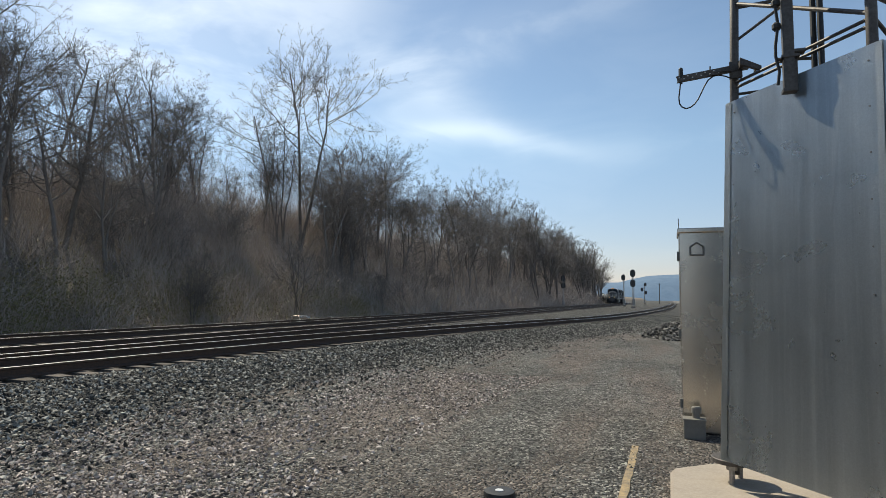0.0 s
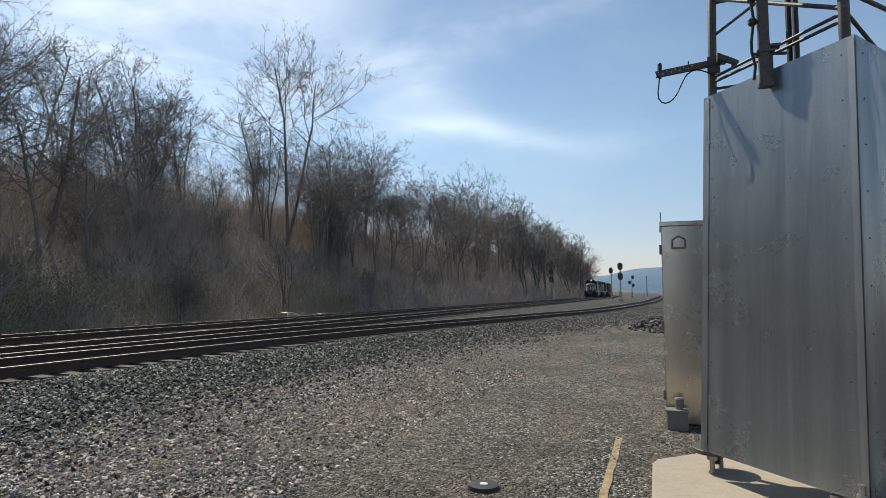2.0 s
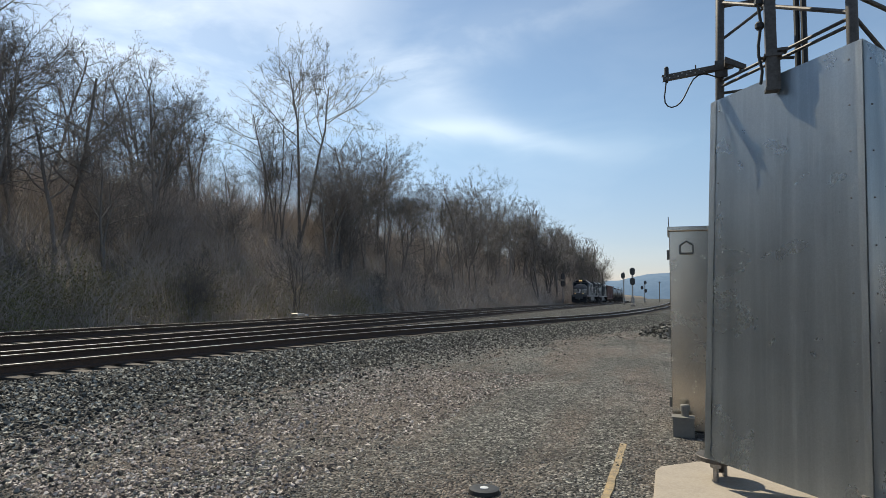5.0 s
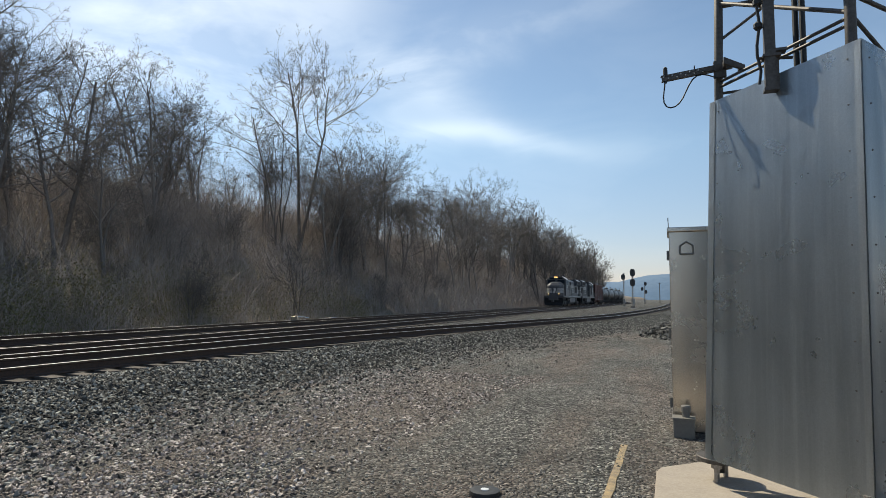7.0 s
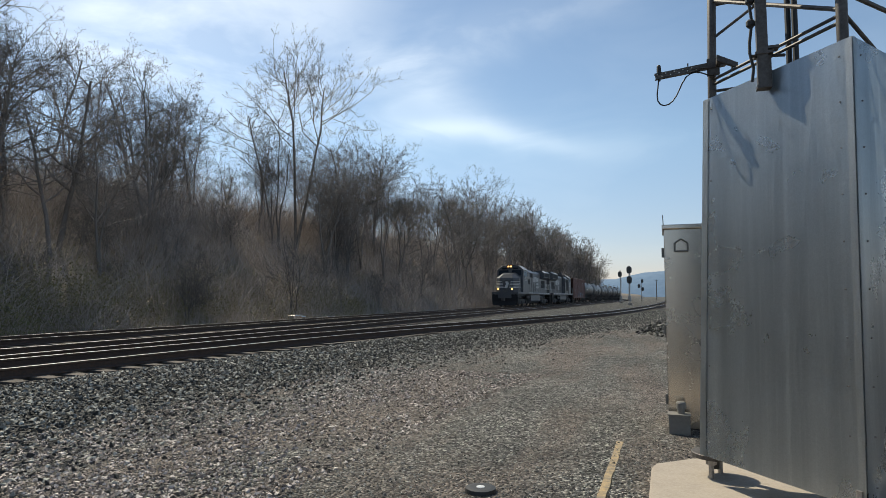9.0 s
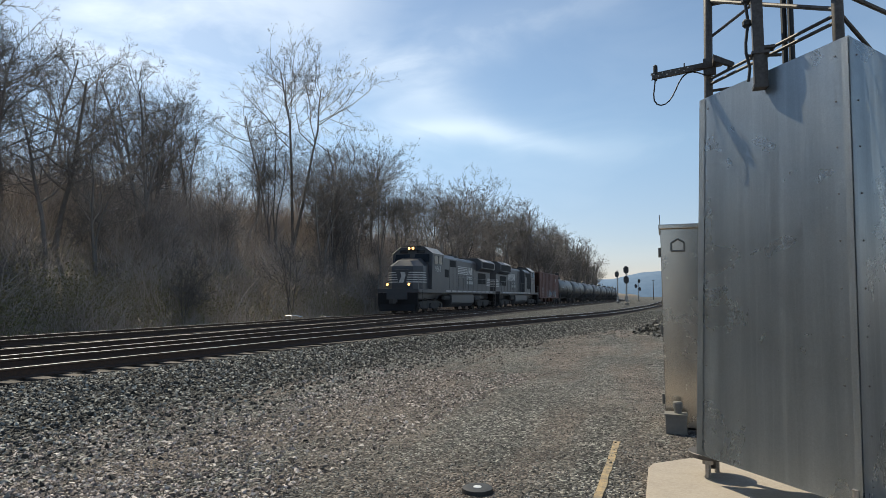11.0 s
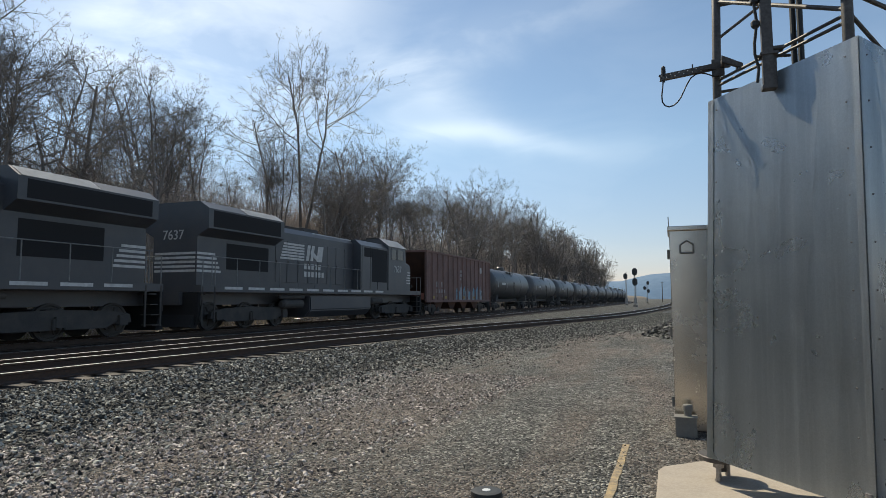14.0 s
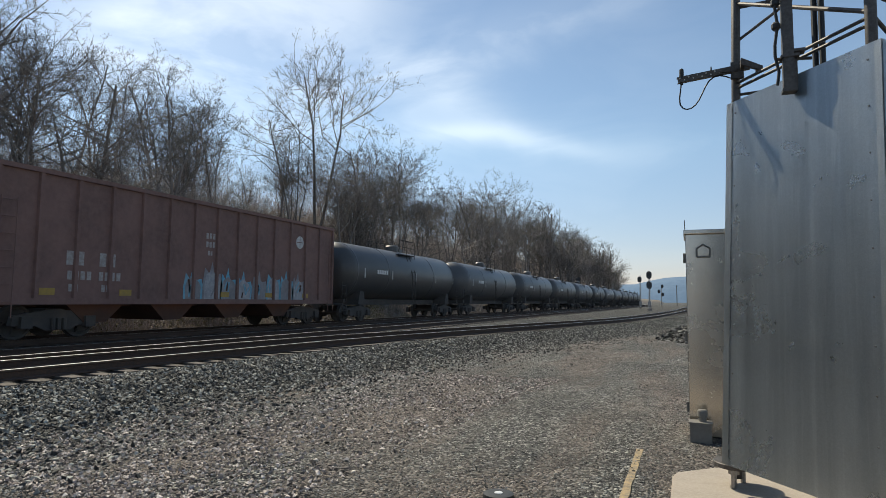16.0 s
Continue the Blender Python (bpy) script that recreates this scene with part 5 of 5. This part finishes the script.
def tower():
    thing = empty("lattice_tower", "galvanised lattice tower with a sheet-metal climbing shield", "tower")
    legs = {"l": ((0.362, 5.74, 0.16), (0.528, 5.71, 7.0)), "r": ((1.13, 4.58, 0.16), (1.20, 4.62, 7.0)), "b": ((2.05, 5.60, 0.16), (1.95, 5.55, 7.0))}

    def on(k, z):
        a, b = (Vector(p) for p in legs[k])
        return a.lerp(b, (z - a.z) / (b.z - a.z))

    for k, (a, b) in legs.items():
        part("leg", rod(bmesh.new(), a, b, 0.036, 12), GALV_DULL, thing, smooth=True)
        base = on(k, 0.2)
        bm = bmesh.new()
        lathe(bm, [(0.255, 0.18), (0.26, 0.186), (0.29, 0.186), (0.295, 0.18)], "z", 20, (base.x, base.y, 0))
        part("flange", bm, GALV_DULL, thing)
        for turn in (-108, 66):
            c, s = 0.115 * math.cos(radians(turn)), 0.115 * math.sin(radians(turn))
            bm = bmesh.new()
            rod(bm, (base.x + c, base.y + s, 0.06), (base.x + c, base.y + s, 0.42), 0.021, 10)
            for z0 in (0.215, 0.297):
                lathe(bm, [(z0, 0.042), (z0 + 0.035, 0.042)], "z", 6, (base.x + c, base.y + s, 0))
            lathe(bm, [(z0 + 0.035, 0.04), (z0 + 0.065, 0.034)], "z", 6, (base.x + c, base.y + s, 0))
            part("anchor_bolt", bm, BOLT, thing)
    # bracing above the shield
    bars = [("l", 4.22, "r", 3.51, 0.016), ("l", 3.50, "r", 3.48, 0.013), ("l", 3.455, "r", 3.43, 0.013), ("l", 3.87, "b", 4.9, 0.013), ("r", 3.64, "b", 3.64, 0.016), ("r", 3.5, "b", 2.9, 0.014), ("l", 3.4, "b", 3.42, 0.013),
            ("l", 4.18, "b", 4.18, 0.016), ("l", 4.3, "r", 5.2, 0.014), ("r", 3.7, "b", 5.2, 0.014), ("l", 5.2, "r", 5.2, 0.016), ("l", 5.2, "b", 5.2, 0.016), ("r", 5.2, "b", 5.2, 0.016), ("l", 5.3, "r", 6.6, 0.014), ("r", 5.3, "b", 6.6, 0.014)]
    for a, za, b, zb, r in bars:
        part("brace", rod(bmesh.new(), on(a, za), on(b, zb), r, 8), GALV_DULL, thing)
    bm = bmesh.new()
    lathe(bm, [(3.66, 0.06), (3.67, 0.065), (3.74, 0.065), (3.75, 0.06)], "z", 12, (on("r", 3.7).x, on("r", 3.7).y, 0))
    box(bm, on("r", 3.7).x - 0.1, on("r", 3.7).x - 0.03, on("r", 3.7).y - 0.05, on("r", 3.7).y + 0.05, 3.64, 3.72)
    part("leg_clamp", bm, GALV_DULL, thing)
    # square post clamped to the face
    post = Vector((0.735, 4.967, 0))
    bm = bmesh.new()
    box(bm, post.x - 0.036, post.x + 0.036, post.y - 0.036, post.y + 0.036, 3.16, 6.6)
    part("square_post", bm, GALV_DULL, thing)
    bm = bmesh.new()
    box(bm, post.x - 0.045, post.x + 0.05, post.y - 0.04, post.y + 0.05, 3.14, 3.165)
    box(bm, post.x + 0.036, post.x + 0.06, post.y - 0.0, post.y + 0.09, 3.15, 3.40)
    part("post_bracket", bm, GALV_DULL, thing)
    bm = bmesh.new()
    box(bm, post.x - 0.05, post.x + 0.07, post.y - 0.045, post.y + 0.08, 3.395, 3.415)
    box(bm, post.x - 0.03, post.x + 0.11, post.y - 0.03, post.y + 0.06, 3.435, 3.455)
    rod(bm, (post.x - 0.08, post.y, 3.40), (post.x + 0.16, post.y + 0.06, 3.40), 0.012, 6)
    part("post_clamp", bm, GALV_DULL, thing)
    bm = bmesh.new()
    pts = [Vector((post.x - 0.075, post.y - 0.01, z)) for z in (3.2, 3.3, 3.42, 3.5, 3.66, 3.8, 4.2, 5.0, 6.4)]
    for k, p in enumerate(pts):
        p.x += 0.014 * math.sin(k * 1.9)
    for a, b in zip(pts, pts[1:]):
        rod(bm, a, b, 0.011, 8)
    for z in (3.62, 3.80, 4.6):
        lathe(bm, [(z, 0.02), (z + 0.015, 0.032), (z + 0.045, 0.032), (z + 0.06, 0.02)], "z", 8, (post.x - 0.07, post.y, 0))
    part("cable", bm, CABLE, thing)
    for x, y in ((0.955, 5.266), (0.995, 5.228)):
        part("conduit", rod(bmesh.new(), (x, y, 0.2), (x + 0.02, y, 7.0), 0.022, 10), CABLE, thing)
    # shield: sheets on the faces, folded at the corner
    corner = {"a": ((0.245, 5.545), (0.362, 5.575)), "c": ((1.125, 4.44), (1.185, 4.48)), "d": ((2.06, 5.63), (1.99, 5.60))}
    z0, z1 = 0.31, 3.28

    def sheet(name, p, q):
        bm = bmesh.new()
        (ax, ay), (bx, by) = corner[p]
        (cx, cy), (dx, dy) = corner[q]
        n = 5
        rows = []
        for i in range(n + 1):
            f = i / n
            sag = 0.006 * math.sin(f * math.pi) * (1 if p == "a" else 0)
            rows.append([bm.verts.new((ax + (cx - ax) * f - sag, ay + (cy - ay) * f - sag, z0)), bm.verts.new((bx + (dx - bx) * f - sag * 0.5, by + (dy - by) * f, z1))])
        for one, two in zip(rows, rows[1:]):
            bm.faces.new((one[0], two[0], two[1], one[1]))
        bmesh.ops.solidify(bm, geom=bm.faces[:], thickness=0.004)
        return part(name, bm, GALV, thing)

    front = sheet("shield_panel", "a", "c")
    side = sheet("shield_panel", "c", "d")
    rear = sheet("shield_panel", "d", "a")

    def point(p, q, f, z):
        g = (z - z0) / (z1 - z0)
        a = Vector(corner[p][0]).lerp(Vector(corner[p][1]), g)
        b = Vector(corner[q][0]).lerp(Vector(corner[q][1]), g)
        return Vector((*a.lerp(b, f), z))

    for p, q, f0, f1, owner in (("a", "c", -0.002, 0.045, front), ("a", "c", 0.966, 1.0, front), ("c", "d", 0.0, 0.035, side)):
        bm = bmesh.new()
        out = (point(p, q, 1, z0) - point(p, q, 0, z0)).cross(Vector((0, 0, 1))).normalized() * 0.006
        v = [bm.verts.new(point(p, q, f, z) + out) for f, z in ((f0, z0), (f1, z0), (f1, z1 - 0.005), (f0, z1 - 0.005))]
        bm.faces.new(v)
        bmesh.ops.solidify(bm, geom=bm.faces[:], thickness=0.005)
        part("corner_flange", bm, GALV_EDGE, owner)
    for p, q, f, owner in (("a", "c", 0.07, front), ("a", "c", 0.93, front), ("c", "d", 0.08, side)):
        out = (point(p, q, 1, z0) - point(p, q, 0, z0)).cross(Vector((0, 0, 1))).normalized()
        for k in range(10):
            c = point(p, q, f, z0 + 0.12 + k * 0.305)
            part("screw", rod(bmesh.new(), c, c + out * 0.008, 0.0075, 8, 0.005), BOLT, owner)
    # slotted antenna arm with its whip and cable
    arm = part("antenna_arm", channel(-0.47, 0.12), GALV_DULL, thing)
    arm.matrix_basis = Matrix.Translation((0.430, 5.645, 3.604)) @ Matrix.Rotation(radians(9.0), 4, "Z") @ Matrix.Rotation(radians(-8.5), 4, "Y")
    # White discs are painted on in place of the arm's bright open holes.
    for k in range(10):
        part("painted_bright_hole", rod(bmesh.new(), (-0.45 + k * 0.036, -0.0225, 0.010 * (-1) ** k), (-0.45 + k * 0.036, -0.0205, 0.010 * (-1) ** k), 0.006, 8), WHITE, arm)
    bm = bmesh.new()
    box(bm, 0.24, 0.40, 5.60, 5.64, 3.575, 3.585)
    box(bm, 0.24, 0.25, 5.60, 5.64, 3.585, 3.635)
    box(bm, 0.40, 0.50, 5.635, 5.672, 3.52, 3.665)
    part("arm_clamp", bm, GALV_DULL, thing)
    foot = prism([(0.47, 3.645), (0.63, 3.555), (0.63, 3.515), (0.47, 3.59)], 5.50, 5.54)
    box(foot, 0.47, 0.50, 5.53, 5.70, 3.585, 3.64)
    box(foot, 0.585, 0.60, 5.53, 5.62, 3.535, 3.57)
    part("arm_foot", foot, GALV_DULL, thing)
    tip = Vector((0.006, 5.575, 3.535))
    part("whip_antenna", lathe(bmesh.new(), [(-0.04, 0.012), (0.0, 0.016), (0.02, 0.02), (0.095, 0.018), (0.104, 0.010)], "z", 12, tip), CABLE, thing)
    bm = bmesh.new()
    loop = [tip + Vector((x, 0.16 * x, z)) for x, z in ((-0.004, -0.03), (-0.012, -0.10), (-0.020, -0.16), (-0.016, -0.215), (0.006, -0.25), (0.038, -0.262), (0.075, -0.252), (0.108, -0.225), (0.138, -0.182), (0.165, -0.125), (0.190, -0.070), (0.222, -0.018), (0.262, 0.012), (0.305, 0.020), (0.350, 0.010), (0.40, -0.012), (0.45, -0.02))]
    for a, b in zip(loop, loop[1:]):
        rod(bm, a, b, 0.006, 8)
    part("antenna_cable", bm, CABLE, thing)
    return thing


tower()


def pad():
    outline = [(-0.15, 3.2), (-0.15, 5.86), (-0.12, 5.97), (0.2, 6.27), (0.3, 6.31), (2.7, 6.31), (2.7, 3.2)]
    bm = prism(outline, -0.25, 0.1, "z")
    bmesh.ops.bevel(bm, geom=[e for e in bm.edges if all(v.co.z > 0 for v in e.verts)], offset=0.018, segments=2, affect="EDGES")
    tagged(part("concrete_pad", bm, CONCRETE), "buff concrete pad under the lattice tower", "concrete pad", kind="structure")


pad()


def equipment_case():
    case = empty("equipment_case", "tall bare-aluminium signal equipment case on the gravel", "equipment case")
    x0, x1, y0, y1 = 0.0, 1.15, 8.05, 8.85
    body = part("body", block(x0, x1, y0, y1, 0.02, 2.44, 0.008), ALU, case)
    part("roof", block(x0 - 0.02, x1 + 0.02, y0 - 0.03, y1 + 0.03, 2.44, 2.495, 0.008), ALU, case)
    vent = part("vent_hood", prism([(0.14, 2.175), (0.26, 2.175), (0.26, 2.255), (0.2, 2.295), (0.14, 2.255)], y0 - 0.02, y0), ALU, case, "small sheet-metal vent hood")
    edge = [(0.125, 2.16), (0.275, 2.16), (0.275, 2.262), (0.2, 2.312), (0.125, 2.262)]
    for a, b in zip(edge, edge[1:] + edge[:1]):
        part("vent_rim", rod(bmesh.new(), (a[0], y0 - 0.02, a[1]), (b[0], y0 - 0.02, b[1]), 0.012, 6), ALU_GREY, vent)
    for z in (0.35, 1.2, 2.15):
        part("hinge", block(x0 - 0.03, x0, y0 + 0.03, y0 + 0.08, z - 0.06, z + 0.06, 0.004), ALU_GREY, body)
    part("rod_antenna", rod(bmesh.new(), (x0 + 0.0, y0 + 0.02, 2.44), (x0 - 0.005, y0 + 0.02, 2.62), 0.006, 6), ALU_GREY, case)
    part("junction_box", block(0.0, 0.235, y0 - 0.33, y0 - 0.13, 0.0, 0.23, 0.008), ALU_GREY, case, "grey junction box with a capped pipe")
    bm = bmesh.new()
    lathe(bm, [(0.23, 0.042), (0.29, 0.042), (0.29, 0.055), (0.35, 0.055), (0.365, 0.045)], "z", 14, (0.14, y0 - 0.22, 0))
    part("pipe_cap", bm, ALU_GREY, case)
    part("box_lid", block(-0.01, 0.245, y0 - 0.34, y0 - 0.12, 0.215, 0.232), ALU_GREY, case)
    return case


equipment_case()


def yellow_strip():
    rng = random.Random(2)
    bm = bmesh.new()
    pts_l, pts_r = [], []
    for k in range(26):
        y = 3.9 + 3.2 * k / 25
        pts_l.append((-0.545 + rng.uniform(-0.005, 0.005), y))
        pts_r.append((-0.475 + rng.uniform(-0.009, 0.005), y))
    rings = []
    for (a, y), (b, _) in zip(pts_l, pts_r):
        rings.append([bm.verts.new(p) for p in ((a - 0.015, y, -0.03), (a, y, 0.016), (b, y, 0.016), (b + 0.015, y, -0.03))])
    for one, two in zip(rings, rings[1:]):
        for i in range(3):
            bm.faces.new((one[i], one[i + 1], two[i + 1], two[i]))
    bm.faces.new(rings[0])
    bm.faces.new(rings[-1][::-1])
    bmesh.ops.recalc_face_normals(bm, faces=bm.faces[:])
    tagged(part("kerb_strip", bm, STRIP), "low timber strip with worn yellow paint in the gravel", "kerb strip")


yellow_strip()


def ground_cover():
    thing = empty("access_cover", "small round black cover with a pale centre in the gravel", "cover")
    part("ring", lathe(bmesh.new(), [(0.0, 0.13), (0.03, 0.125), (0.034, 0.09)], "z", 24, (-1.47, 4.97, 0)), CABLE, thing)
    part("centre", lathe(bmesh.new(), [(0.03, 0.036), (0.038, 0.034), (0.04, 0.012)], "z", 16, (-1.47, 4.97, 0)), PALE_GREY_GLINT, thing)


ground_cover()


def switch_machine():
    thing = empty("switch_machine", "low grey switch machine with rods beside the main track", "switch machine")
    x, y = -18.95, 28.5
    part("case", block(x - 0.22, x + 0.22, y - 0.4, y + 0.3, 0.30, 0.62, 0.03), ALU, thing)
    part("motor_cover", block(x - 0.18, x + 0.18, y + 0.34, y + 0.75, 0.30, 0.56, 0.05), ALU, thing)
    part("base_plate", block(x - 0.4, x + 0.4, y - 0.7, y + 1.0, 0.265, 0.30, 0.008), ALU, thing)
    bm = bmesh.new()
    for d in (-0.3, 0.1):
        rod(bm, (x - 0.2, y + d, 0.40), (x + 1.4, y + d, 0.36), 0.02, 6)
    part("throw_rod", bm, BOLT, thing)
    part("junction_cover", block(x + 0.15, x + 0.5, y + 2.6, y + 3.1, 0.28, 0.48, 0.02), ALU, thing)


switch_machine()


def signal(x, y, height, heads, face=1.0):
    thing = empty("railway_signal", "railway signal mast with black hooded heads", "railway signal", "signals along the line")
    part("mast", rod(bmesh.new(), (0, 0, -0.2), (0, 0, height), 0.085, 12), MAST, thing)
    part("base", block(-0.35, 0.35, -0.35, 0.35, -0.2, 0.35, 0.03), CONCRETE, thing)
    part("case", block(-0.25, 0.25, 0.12, 0.5, 0.6, 1.5, 0.02), MAST, thing)
    bm = bmesh.new()
    for s in (-0.18, 0.18):
        rod(bm, (s, 0.35, 0.3), (s, 0.14, height), 0.015, 6)
    for k in range(int(height / 0.4)):
        rod(bm, (-0.18, 0.3, 0.5 + 0.4 * k), (0.18, 0.3, 0.5 + 0.4 * k), 0.012, 6)
    part("ladder", bm, MAST, thing)
    for dx, z in heads:
        bm = bmesh.new()
        outline = [(dx + 0.42 * math.cos(a), z + 0.42 * math.sin(a) + (0.2 if math.sin(a) >= 0 else -0.2)) for a in (k * math.tau / 24 for k in range(24))]
        prism(outline, -0.2, -0.17, "y", bm)
        head = part("backplate", bm, SIGNAL_BLACK, thing)
        for dz in (0.32, 0.0, -0.32):
            part("hood", lathe(bmesh.new(), [(-0.2, 0.115), (-0.46, 0.115), (-0.46, 0.10), (-0.21, 0.10)], "y", 14, (dx, 0, z + dz)), SIGNAL_BLACK, head)
        part("lamp_case", block(dx - 0.16, dx + 0.16, -0.17, 0.05, z - 0.5, z + 0.5, 0.03), SIGNAL_BLACK, head)
        if dx:
            part("bracket", rod(bmesh.new(), (0, 0, z - 0.1), (dx, 0, z - 0.1), 0.05, 8), MAST, head)
    thing.matrix_basis = Matrix.Translation((x, y, ground_z(x, y)))
    return thing


signal(-5.75, 105.0, 6.0, [(0.0, 5.75), (0.0, 4.1)])
signal(-9.2, 135.0, 6.9, [(-0.1, 6.1)])
signal(-20.9, 128.0, 6.6, [(0.0, 6.1), (0.0, 4.6)])
signal(-8.0, 215.0, 6.3, [(0.3, 6.6), (-0.75, 4.9), (0.45, 3.9)])


def utility_pole():
    thing = empty("utility_pole", "plain dark timber pole beside the far track", "pole")
    part("pole", rod(bmesh.new(), (0, 0, -0.3), (0, 0, 7.6), 0.16, 10, 0.11), TIE, thing)
    part("cap", rod(bmesh.new(), (-0.5, 0, 7.3), (0.5, 0, 7.3), 0.05, 6), TIE, thing)
    thing.matrix_basis = Matrix.Translation((-3.6, 240.0, ground_z(-3.6, 240.0)))


utility_pole()

motions()
